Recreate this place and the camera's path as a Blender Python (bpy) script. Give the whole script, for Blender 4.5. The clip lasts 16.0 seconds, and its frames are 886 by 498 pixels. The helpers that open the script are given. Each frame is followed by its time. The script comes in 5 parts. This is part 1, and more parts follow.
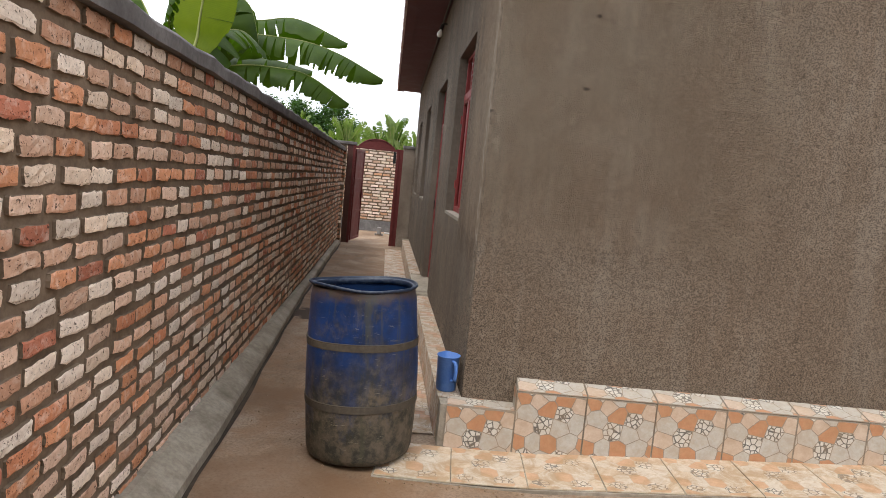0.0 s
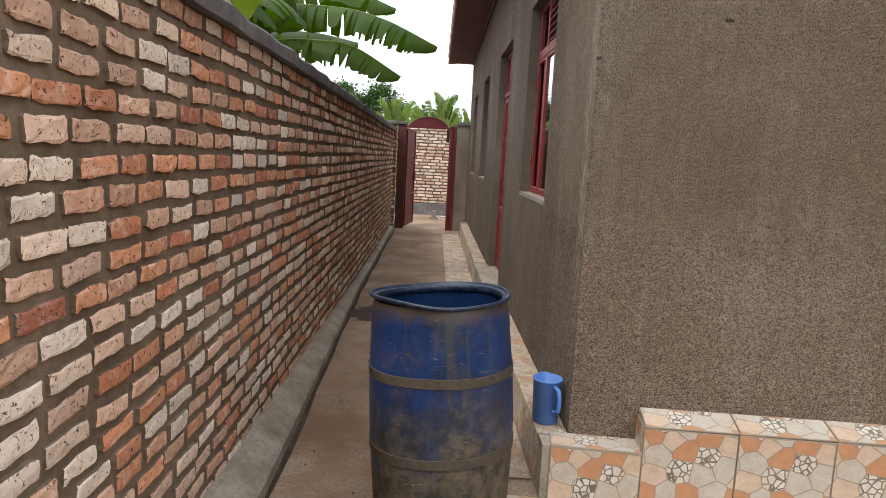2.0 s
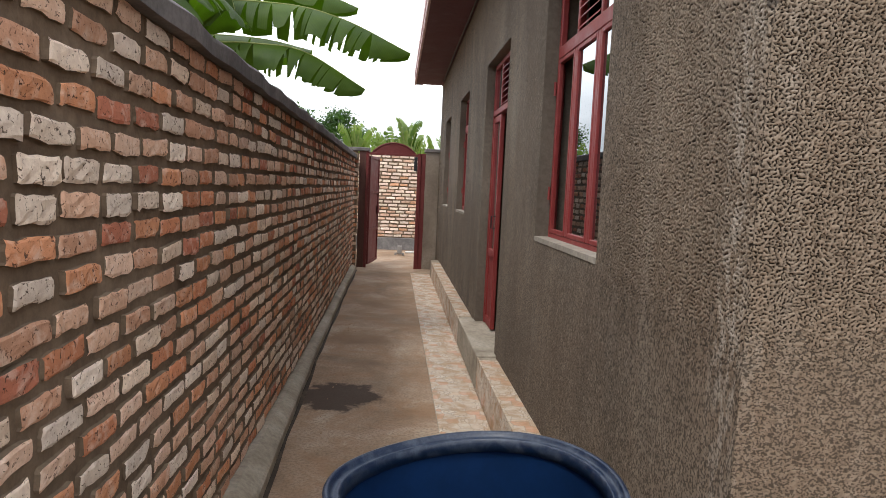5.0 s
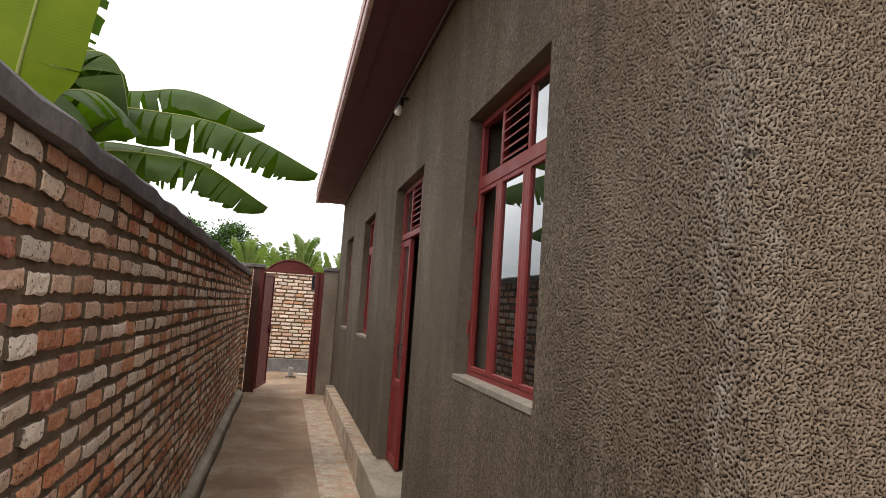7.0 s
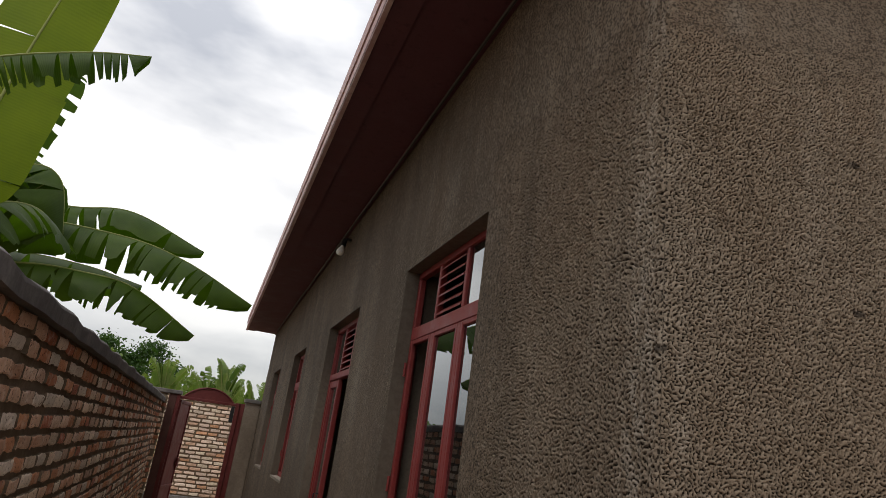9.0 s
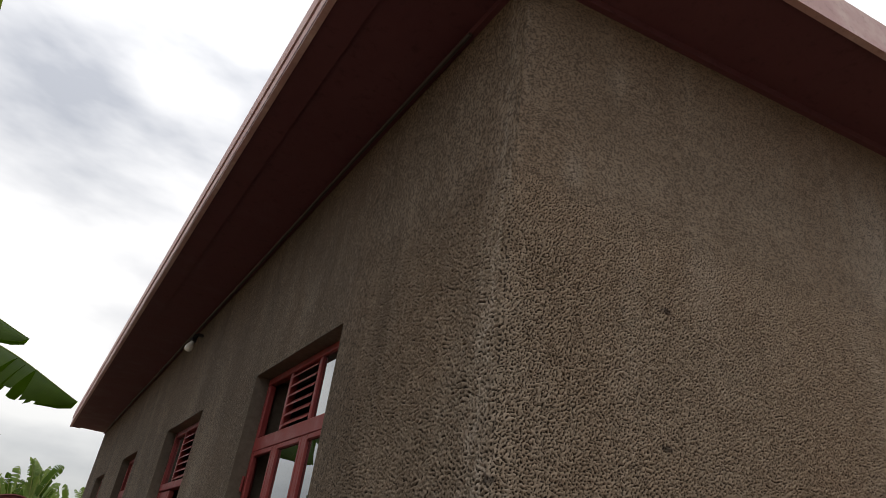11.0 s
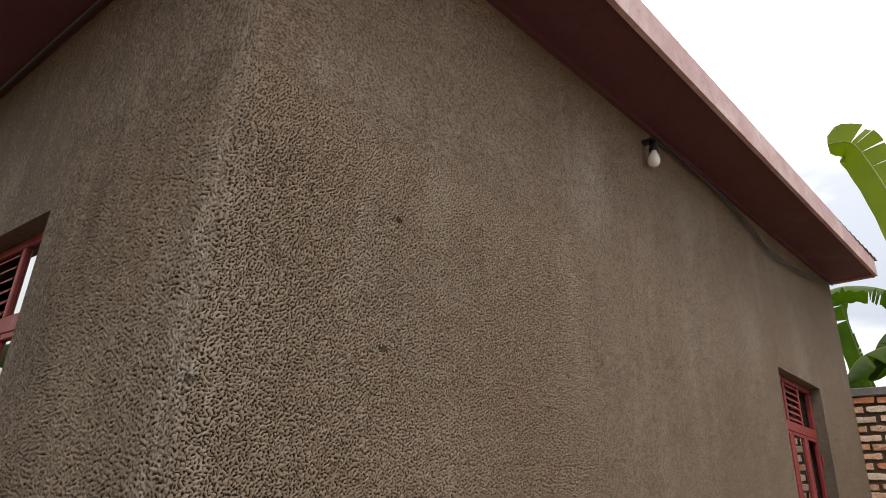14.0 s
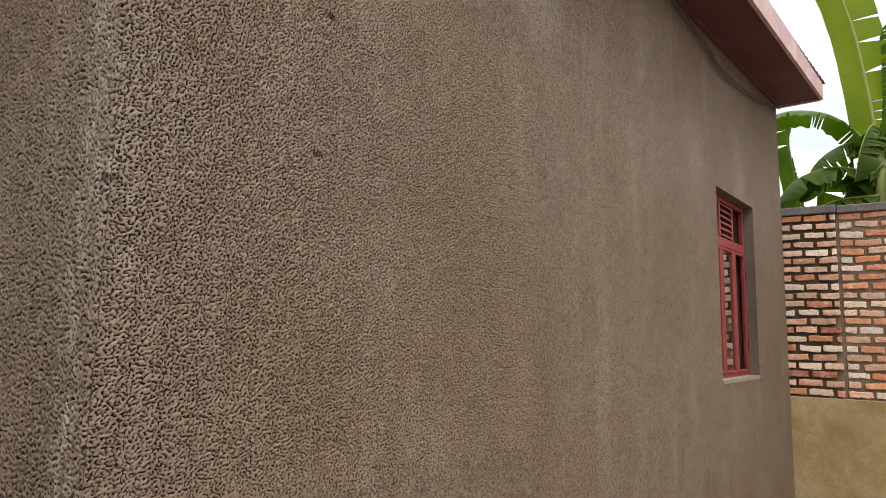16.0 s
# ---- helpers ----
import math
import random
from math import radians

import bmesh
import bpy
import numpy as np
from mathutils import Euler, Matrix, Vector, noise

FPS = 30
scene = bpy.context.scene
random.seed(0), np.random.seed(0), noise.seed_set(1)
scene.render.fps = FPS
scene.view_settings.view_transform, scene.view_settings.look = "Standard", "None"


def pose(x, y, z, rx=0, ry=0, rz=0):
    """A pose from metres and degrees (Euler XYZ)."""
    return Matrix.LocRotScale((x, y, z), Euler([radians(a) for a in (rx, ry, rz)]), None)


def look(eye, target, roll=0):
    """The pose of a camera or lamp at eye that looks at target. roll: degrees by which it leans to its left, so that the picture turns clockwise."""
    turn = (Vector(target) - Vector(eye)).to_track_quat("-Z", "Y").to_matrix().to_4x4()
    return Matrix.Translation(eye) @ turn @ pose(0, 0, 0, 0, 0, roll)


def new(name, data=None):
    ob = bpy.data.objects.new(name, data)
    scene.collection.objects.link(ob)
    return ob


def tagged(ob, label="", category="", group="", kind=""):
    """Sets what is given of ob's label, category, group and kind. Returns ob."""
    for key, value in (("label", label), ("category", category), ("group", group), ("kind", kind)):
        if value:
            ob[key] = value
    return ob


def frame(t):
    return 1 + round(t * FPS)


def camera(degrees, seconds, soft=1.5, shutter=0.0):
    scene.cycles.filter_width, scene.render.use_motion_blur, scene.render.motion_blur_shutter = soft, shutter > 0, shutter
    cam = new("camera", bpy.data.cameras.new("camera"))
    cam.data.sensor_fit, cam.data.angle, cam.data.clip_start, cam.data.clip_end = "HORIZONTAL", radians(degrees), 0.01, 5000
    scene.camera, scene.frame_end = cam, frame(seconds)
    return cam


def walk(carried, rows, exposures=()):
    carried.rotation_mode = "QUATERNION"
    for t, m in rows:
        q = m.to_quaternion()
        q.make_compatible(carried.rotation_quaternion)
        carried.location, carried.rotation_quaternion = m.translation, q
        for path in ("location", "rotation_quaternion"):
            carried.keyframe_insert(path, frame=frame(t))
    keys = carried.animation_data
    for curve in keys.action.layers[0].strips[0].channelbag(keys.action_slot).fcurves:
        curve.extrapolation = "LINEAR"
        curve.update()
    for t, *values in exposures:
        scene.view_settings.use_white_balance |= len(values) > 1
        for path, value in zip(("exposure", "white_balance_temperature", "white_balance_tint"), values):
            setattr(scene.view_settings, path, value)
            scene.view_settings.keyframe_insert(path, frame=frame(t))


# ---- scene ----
cam = camera(69.6, 16.0, 0.6)
PATH = [
    (0, (-0.046, 0.544, 1.45), (0.147, 2.523, 1.239), 5.7),
    (0.5, (-0.063, 0.689, 1.427), (0.057, 2.667, 1.157), 4.0),
    (1, (-0.138, 0.906, 1.425), (0.012, 2.879, 1.133), 2.1),
    (1.5, (-0.164, 1.139, 1.412), (-0.082, 3.12, 1.148), 1.9),
    (2, (-0.162, 1.35, 1.425), (-0.123, 3.329, 1.139), 3.0),
    (2.5, (-0.212, 1.574, 1.428), (-0.127, 3.562, 1.224), 1.9),
    (3, (-0.258, 1.792, 1.43), (-0.12, 3.774, 1.201), 1.6),
    (3.5, (-0.252, 2.028, 1.433), (-0.13, 4.016, 1.257), 2.3),
    (3.7, (-0.244, 2.126, 1.441), (-0.112, 4.112, 1.235), 2.4),
    (5.8, (-0.312, 2.942, 1.438), (-0.105, 4.926, 1.292), 3.1),
    (6, (-0.314, 2.98, 1.439), (-0.059, 4.961, 1.332), 3.2),
    (6.5, (-0.344, 3.002, 1.486), (0.066, 4.959, 1.524), 2.9),
    (7, (-0.364, 2.976, 1.511), (0.102, 4.911, 1.702), 3.9),
    (7.5, (-0.37, 2.961, 1.53), (0.123, 4.877, 1.823), 4.0),
    (8, (-0.374, 2.949, 1.546), (0.133, 4.839, 1.961), 4.9),
    (8.5, (-0.37, 2.937, 1.565), (0.185, 4.782, 2.103), 6.5),
    (8.7, (-0.37, 2.93, 1.57), (0.193, 4.761, 2.146), 7.2),
    (10.8, (-0.353, 2.863, 1.614), (0.47, 4.443, 2.523), 8.4),
    (11, (-0.349, 2.853, 1.62), (0.507, 4.387, 2.577), 7.8),
    (11.5, (-0.353, 2.829, 1.638), (0.582, 4.261, 2.674), 5.9),
    (12, (-0.325, 2.82, 1.636), (0.72, 4.167, 2.682), 4.8),
    (12.5, (-0.309, 2.811, 1.641), (0.87, 4.065, 2.66), 3.8),
    (13, (-0.293, 2.807, 1.635), (0.985, 4.007, 2.599), 3.4),
    (13.5, (-0.273, 2.806, 1.635), (1.086, 3.99, 2.503), 2.7),
    (14, (-0.239, 2.816, 1.622), (1.219, 3.952, 2.386), 2.5),
    (14.5, (-0.216, 2.821, 1.616), (1.304, 3.932, 2.292), 1.9),
    (15, (-0.206, 2.813, 1.595), (1.365, 3.926, 2.139), 1.6),
    (15.5, (-0.183, 2.817, 1.579), (1.437, 3.916, 1.988), 1.0),
    (16, (-0.168, 2.807, 1.568), (1.488, 3.897, 1.829), 1.2),
]
EXPOSURES = [(0, 0.78), (3.5, 0.92), (6, 0.96), (7, 0.7), (7.5, 0.32), (8, 0.03), (8.5, -0.12), (11, -0.22), (12.5, 0.06), (13.5, 0.36), (14.5, 0.6), (15.5, 0.72), (16, 0.85)]
walk(cam, [(t, look(eye, target, roll)) for t, eye, target, roll in PATH], [(t, stops, 6350 if t < 7 else 6750, 10) for t, stops in EXPOSURES])

# ---- world and sun: bright overcast day ----
world = bpy.data.worlds.new("overcast_sky")
scene.world = world
world.use_nodes = True
wt = world.node_tree
wt.nodes.clear()
w_out = wt.nodes.new("ShaderNodeOutputWorld")
w_bg = wt.nodes.new("ShaderNodeBackground")
w_sky = wt.nodes.new("ShaderNodeTexSky")
w_sky.sky_type, w_sky.sun_disc = "NISHITA", False
w_sky.sun_elevation, w_sky.sun_rotation = radians(62), radians(200)
w_scale = wt.nodes.new("ShaderNodeVectorMath")
w_scale.operation = "SCALE"
w_scale.inputs["Scale"].default_value = 0.10
w_co = wt.nodes.new("ShaderNodeTexCoord")
w_map = wt.nodes.new("ShaderNodeMapping")
w_map.inputs["Scale"].default_value = (1.0, 1.0, 2.6)
w_noise = wt.nodes.new("ShaderNodeTexNoise")
w_noise.inputs["Scale"].default_value = 1.7
w_noise.inputs["Detail"].default_value = 6.0
w_noise.inputs["Roughness"].default_value = 0.5
w_ramp = wt.nodes.new("ShaderNodeValToRGB")
w_ramp.color_ramp.elements[0].position, w_ramp.color_ramp.elements[0].color = 0.41, (0.44, 0.465, 0.52, 1)
w_ramp.color_ramp.elements[1].position, w_ramp.color_ramp.elements[1].color = 0.64, (1.2, 1.2, 1.2, 1)
w_mix = wt.nodes.new("ShaderNodeMix")
w_mix.data_type = "RGBA"
w_mix.inputs["Factor"].default_value = 0.88
wt.links.new(w_co.outputs["Generated"], w_map.inputs["Vector"])
wt.links.new(w_map.outputs["Vector"], w_noise.inputs["Vector"])
wt.links.new(w_noise.outputs["Fac"], w_ramp.inputs["Fac"])
wt.links.new(w_sky.outputs["Color"], w_scale.inputs[0])
wt.links.new(w_scale.outputs["Vector"], w_mix.inputs["A"])
w_dir = wt.nodes.new("ShaderNodeSeparateXYZ")
wt.links.new(w_co.outputs["Generated"], w_dir.inputs[0])
w_lift = wt.nodes.new("ShaderNodeMapRange")
for key, v in (("From Min", 0.0), ("From Max", 1.0), ("To Min", 0.44), ("To Max", 1.5)):
    w_lift.inputs[key].default_value = v
wt.links.new(w_dir.outputs["Z"], w_lift.inputs["Value"])
w_cloud = wt.nodes.new("ShaderNodeVectorMath")
w_cloud.operation = "SCALE"
wt.links.new(w_ramp.outputs["Color"], w_cloud.inputs[0])
wt.links.new(w_lift.outputs["Result"], w_cloud.inputs["Scale"])
wt.links.new(w_cloud.outputs["Vector"], w_mix.inputs["B"])
wt.links.new(w_mix.outputs["Result"], w_bg.inputs["Color"])
w_bg.inputs["Strength"].default_value = 1.65
wt.links.new(w_bg.outputs["Background"], w_out.inputs["Surface"])

sun_data = bpy.data.lights.new("sun", "SUN")
sun_data.energy, sun_data.angle, sun_data.color = 1.0, radians(12), (1.0, 0.96, 0.9)
sun = new("sun", sun_data)
sun.matrix_world = look((-4, -4.5, 10), (0, 0, 0))


# ---- materials ----
class Mat:
    """A node material with short helpers."""

    def __init__(self, name, rough=0.8, metal=0.0, spec=0.3):
        self.m = bpy.data.materials.new(name)
        self.m.use_nodes = True
        self.t = self.m.node_tree
        self.b = self.t.nodes["Principled BSDF"]
        self.b.inputs["Roughness"].default_value = rough
        self.b.inputs["Metallic"].default_value = metal
        self.b.inputs["Specular IOR Level"].default_value = spec

    def node(self, kind, **sets):
        n = self.t.nodes.new(kind)
        for k, v in sets.items():
            n.inputs[k.replace("_", " ")].default_value = v
        return n

    def link(self, a, b):
        self.t.links.new(a, b)

    def co(self, space="Object", scale=(1, 1, 1), loc=(0, 0, 0)):
        c = self.node("ShaderNodeTexCoord")
        mp = self.node("ShaderNodeMapping")
        mp.inputs["Scale"].default_value = scale
        mp.inputs["Location"].default_value = loc
        self.link(c.outputs[space], mp.inputs["Vector"])
        return mp.outputs["Vector"]

    def world_co(self, scale=(1, 1, 1)):
        g = self.node("ShaderNodeNewGeometry")
        mp = self.node("ShaderNodeMapping")
        mp.inputs["Scale"].default_value = scale
        self.link(g.outputs["Position"], mp.inputs["Vector"])
        return mp.outputs["Vector"]

    def noise(self, co, scale, detail=4.0, rough=0.55, dist=0.0):
        n = self.node("ShaderNodeTexNoise", Scale=scale, Detail=detail, Roughness=rough, Distortion=dist)
        self.link(co, n.inputs["Vector"])
        return n.outputs["Fac"]

    def ramp(self, fac, stops, interp="LINEAR"):
        r = self.node("ShaderNodeValToRGB")
        r.color_ramp.interpolation = interp
        els = r.color_ramp.elements
        while len(els) < len(stops):
            els.new(0.5)
        for e, (p, c) in zip(els, stops):
            e.position = p
            e.color = (*c, 1) if isinstance(c, tuple) else (c, c, c, 1)
        self.link(fac, r.inputs["Fac"])
        return r.outputs["Color"]

    def mix(self, fac, a, b, mode="MIX"):
        n = self.t.nodes.new("ShaderNodeMix")
        n.data_type, n.blend_type = "RGBA", mode
        for v, s in ((fac, n.inputs["Factor"]), (a, n.inputs["A"]), (b, n.inputs["B"])):
            if isinstance(v, (int, float)):
                s.default_value = v
            elif isinstance(v, tuple):
                s.default_value = (*v, 1)
            else:
                self.link(v, s)
        return n.outputs["Result"]

    def math(self, op, a, b=0.0):
        n = self.t.nodes.new("ShaderNodeMath")
        n.operation = op
        for v, s in ((a, n.inputs[0]), (b, n.inputs[1])):
            if isinstance(v, (int, float)):
                s.default_value = v
            else:
                self.link(v, s)
        return n.outputs[0]

    def color(self, c):
        if isinstance(c, tuple):
            self.b.inputs["Base Color"].default_value = (*c, 1)
        else:
            self.link(c, self.b.inputs["Base Color"])
        return self

    def rough(self, c):
        self.link(c, self.b.inputs["Roughness"])
        return self

    def bump(self, height, strength=0.5, distance=0.01):
        prev = self.b.inputs["Normal"].links[0].from_socket if self.b.inputs["Normal"].links else None
        n = self.node("ShaderNodeBump", Strength=strength, Distance=distance)
        self.link(height, n.inputs["Height"])
        if prev:
            self.link(prev, n.inputs["Normal"])
        self.link(n.outputs["Normal"], self.b.inputs["Normal"])
        return self


def stucco(name, flat):
    """Grey-brown cement render thrown on and flattened: pale plateaus with crooked hollows between, their shade painted
    dark. flat: how far the lumps are pressed wide (over 1) or drawn tall (under 1).
    """
    m = Mat(name, 0.88, 0, 0.25)
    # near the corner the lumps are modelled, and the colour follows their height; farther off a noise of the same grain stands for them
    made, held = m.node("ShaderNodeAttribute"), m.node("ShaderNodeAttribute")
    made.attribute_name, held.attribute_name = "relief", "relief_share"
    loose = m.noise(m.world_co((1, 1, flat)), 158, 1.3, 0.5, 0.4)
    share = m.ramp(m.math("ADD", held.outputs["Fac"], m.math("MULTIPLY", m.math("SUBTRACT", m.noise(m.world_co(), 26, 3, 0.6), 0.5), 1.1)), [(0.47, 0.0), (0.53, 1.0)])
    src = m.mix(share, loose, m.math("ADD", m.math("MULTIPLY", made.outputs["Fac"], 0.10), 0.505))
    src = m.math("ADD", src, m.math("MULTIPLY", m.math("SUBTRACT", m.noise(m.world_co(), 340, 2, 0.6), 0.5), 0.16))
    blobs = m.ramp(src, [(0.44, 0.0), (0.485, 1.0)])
    lump = m.noise(m.world_co((1, 1, flat)), 64, 2.5, 0.6, 0.4)
    big = m.noise(m.world_co(), 1.1, 5, 0.6, 0.3)
    mid = m.noise(m.world_co(), 5.5, 4, 0.65)
    streak = m.noise(m.world_co((3.0, 3.0, 0.45)), 1.5, 6, 0.7, 0.2)
    base = m.ramp(big, [(0.3, (0.194, 0.133, 0.086)), (0.5, (0.227, 0.167, 0.115)), (0.72, (0.252, 0.199, 0.146))])
    base = m.mix(m.ramp(mid, [(0.4, 0.28), (0.65, 0.0)]), base, (0.155, 0.113, 0.073))
    base = m.mix(m.ramp(streak, [(0.52, 0.0), (0.74, 0.45)]), base, (0.35, 0.296, 0.235))
    near = m.node("ShaderNodeVectorMath")
    near.operation = "DISTANCE"
    m.link(m.world_co((1, 1, 0)), near.inputs[0])
    near.inputs[1].default_value = (0.48, 4.06, 0)
    fleck = m.noise(m.world_co((1, 1, 0.3)), 42, 3, 0.6)
    worn = m.ramp(m.math("ADD", near.outputs["Value"], m.math("MULTIPLY", m.noise(m.world_co((1, 1, 0.3)), 7, 4, 0.7), 0.24)), [(0.10, 0.9), (0.20, 0.0)])
    worn = m.math("MULTIPLY", worn, m.ramp(fleck, [(0.44, 0.0), (0.58, 1.0)]))
    base = m.mix(worn, base, (0.42, 0.36, 0.29))
    for q, z, r, amount in ((1.61, 2.99, 0.30, 0.6), (0.67, 2.53, 0.16, 0.35), (0.37, 3.18, 0.09, 0.4), (0.19, 2.74, 0.07, 0.4), (3.4, 2.75, 0.35, 0.35), (4.4, 2.75, 0.3, 0.4), (2.6, 3.1, 0.22, 0.35), (-2.9, 2.0, 0.35, 0.35), (-1.5, 2.75, 0.2, 0.4)):
        d = m.node("ShaderNodeVectorMath")
        d.operation = "DISTANCE"
        m.link(m.world_co((1, 1, 0.55)), d.inputs[0])
        d.inputs[1].default_value = (0.48 + 0.994 * q, 4.0 - 0.11 * q, z * 0.55) if q > 0 else (0.48, 4.0 - q, z * 0.55)
        spot = m.ramp(m.math("ADD", d.outputs["Value"], m.math("MULTIPLY", m.noise(m.world_co((1, 1, 0.5)), 14, 5, 0.75), r * 1.3)), [(r * 0.6, amount), (r * 1.35, 0.0)])
        base = m.mix(spot, base, (0.38, 0.33, 0.27))
    # rain stains down the long side, with its shade painted in past the corner
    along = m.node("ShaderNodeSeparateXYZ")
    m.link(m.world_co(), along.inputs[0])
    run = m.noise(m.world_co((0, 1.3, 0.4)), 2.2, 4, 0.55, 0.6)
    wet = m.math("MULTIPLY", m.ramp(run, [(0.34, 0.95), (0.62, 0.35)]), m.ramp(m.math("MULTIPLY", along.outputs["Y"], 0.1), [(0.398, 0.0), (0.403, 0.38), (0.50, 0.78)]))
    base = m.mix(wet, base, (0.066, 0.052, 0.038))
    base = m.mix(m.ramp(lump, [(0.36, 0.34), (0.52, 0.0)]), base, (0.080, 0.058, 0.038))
    base = m.mix(m.ramp(lump, [(0.54, 0.0), (0.70, 0.4)]), base, (0.34, 0.278, 0.21))
    grit = m.noise(m.world_co(), 430, 2, 0.6)
    base = m.mix(m.ramp(grit, [(0.35, 0.22), (0.6, 0.0)]), base, (0.12, 0.09, 0.065))
    # shade of the hollows, put into the colour as near black
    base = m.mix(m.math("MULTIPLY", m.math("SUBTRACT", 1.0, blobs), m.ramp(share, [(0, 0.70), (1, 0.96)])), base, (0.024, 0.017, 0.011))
    # small holes in the wall, their darkness painted on as spots
    for x, y, z in ((0.47, 4.0, 1.85), (0.967, 3.946, 2.011), (0.987, 3.944, 2.39)):
        d = m.node("ShaderNodeVectorMath")
        d.operation = "DISTANCE"
        m.link(m.world_co((1, 1, 1.6)), d.inputs[0])
        d.inputs[1].default_value = (x, y, z * 1.6)
        base = m.mix(m.ramp(m.math("ADD", d.outputs["Value"], m.math("MULTIPLY", m.noise(m.world_co(), 60, 2, 0.5), 0.03)), [(0.026, 0.85), (0.034, 0.0)]), base, (0.02, 0.014, 0.01))
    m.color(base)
    m.bump(blobs, 0.9, 0.0045)
    m.bump(grit, 0.3, 0.0015)
    return m.m


def cement(name, a, b, c, scale=1.0, speck=0.3):
    """Trowelled cement, from its dark, middle and light tones."""
    m = Mat(name, 0.85, 0, 0.25)
    co = m.world_co()
    f1 = m.noise(co, 1.1 * scale, 6, 0.62, 0.3)
    f2 = m.noise(co, 38, 4, 0.7)
    col = m.ramp(f1, [(0.32, a), (0.5, b), (0.68, c)])
    col = m.mix(m.ramp(f2, [(0.38, speck), (0.6, 0.0)]), col, tuple(v * 0.45 for v in a))
    m.color(col)
    m.bump(f2, 0.35, 0.004)
    m.bump(m.noise(co, 6, 3, 0.5), 0.3, 0.012)
    return m.m


def floor_mat():
    """Old cement floor of the passage: dusty, with brown earth and dark wet patches."""
    m = Mat("passage_cement", 0.8, 0, 0.3)
    co = m.world_co()
    f1 = m.noise(co, 1.5, 6, 0.65, 0.5)
    col = m.ramp(f1, [(0.33, (0.172, 0.110, 0.066)), (0.46, (0.245, 0.163, 0.102)), (0.56, (0.31, 0.218, 0.147)), (0.66, (0.38, 0.30, 0.22))])
    col = m.mix(m.ramp(m.noise(co, 3.7, 5, 0.7, 0.8), [(0.5, 0.0), (0.75, 0.5)]), col, (0.29, 0.24, 0.185))
    col = m.mix(m.ramp(m.noise(co, 60, 3, 0.7), [(0.35, 0.5), (0.55, 0.0)]), col, (0.085, 0.055, 0.033))
    col = m.mix(m.ramp(m.noise(co, 2.3, 6, 0.75, 1.2), [(0.47, 0.0), (0.62, 0.55)]), col, (0.235, 0.128, 0.062))
    for x, y, r in ((-0.45, 3.35, 0.5), (0.0, 3.35, 0.3), (-0.6, 4.5, 0.3), (-0.55, 8.6, 0.35), (-0.3, 10.4, 0.4)):
        d = m.node("ShaderNodeVectorMath")
        d.operation = "DISTANCE"
        m.link(co, d.inputs[0])
        d.inputs[1].default_value = (x, y, 0)
        v = m.math("ADD", d.outputs["Value"], m.math("MULTIPLY", m.math("SUBTRACT", m.noise(co, 4.5, 6, 0.7), 0.5), 0.7))
        col = m.mix(m.ramp(v, [(r * 0.55, 0.62), (r * 1.1, 0.0)]), col, (0.165, 0.092, 0.046))
    wet = None
    for x, y, r in ((-0.62, 6.95, 0.31),):
        d = m.node("ShaderNodeVectorMath")
        d.operation = "DISTANCE"
        m.link(co, d.inputs[0])
        d.inputs[1].default_value = (x, y, 0)
        v = m.math("ADD", d.outputs["Value"], m.math("MULTIPLY", m.math("SUBTRACT", m.noise(co, 6, 4, 0.6), 0.5), 0.4))
        k = m.ramp(v, [(r * 0.8, 0.93), (r * 0.98, 0.0)])
        wet = k if wet is None else m.mix(1.0, wet, k, "LIGHTEN")
    col = m.mix(wet, col, (0.040, 0.024, 0.015))
    m.color(col)
    m.bump(m.noise(co, 70, 4, 0.7), 0.3, 0.004)
    m.bump(f1, 0.3, 0.02)
    return m.m


BRICK_STOPS = [(0.0, (0.62, 0.43, 0.31)), (0.14, (0.53, 0.295, 0.185)), (0.26, (0.71, 0.605, 0.49)), (0.40, (0.56, 0.255, 0.13)),
               (0.54, (0.58, 0.365, 0.245)), (0.68, (0.50, 0.20, 0.10)), (0.76, (0.69, 0.54, 0.40)), (0.89, (0.41, 0.145, 0.085)), (0.94, (0.70, 0.585, 0.46))]
PALE_STOPS = [(0.0, (0.68, 0.53, 0.42)), (0.3, (0.56, 0.37, 0.26)), (0.55, (0.72, 0.60, 0.49)), (0.8, (0.54, 0.29, 0.16)), (0.9, (0.68, 0.58, 0.44))]


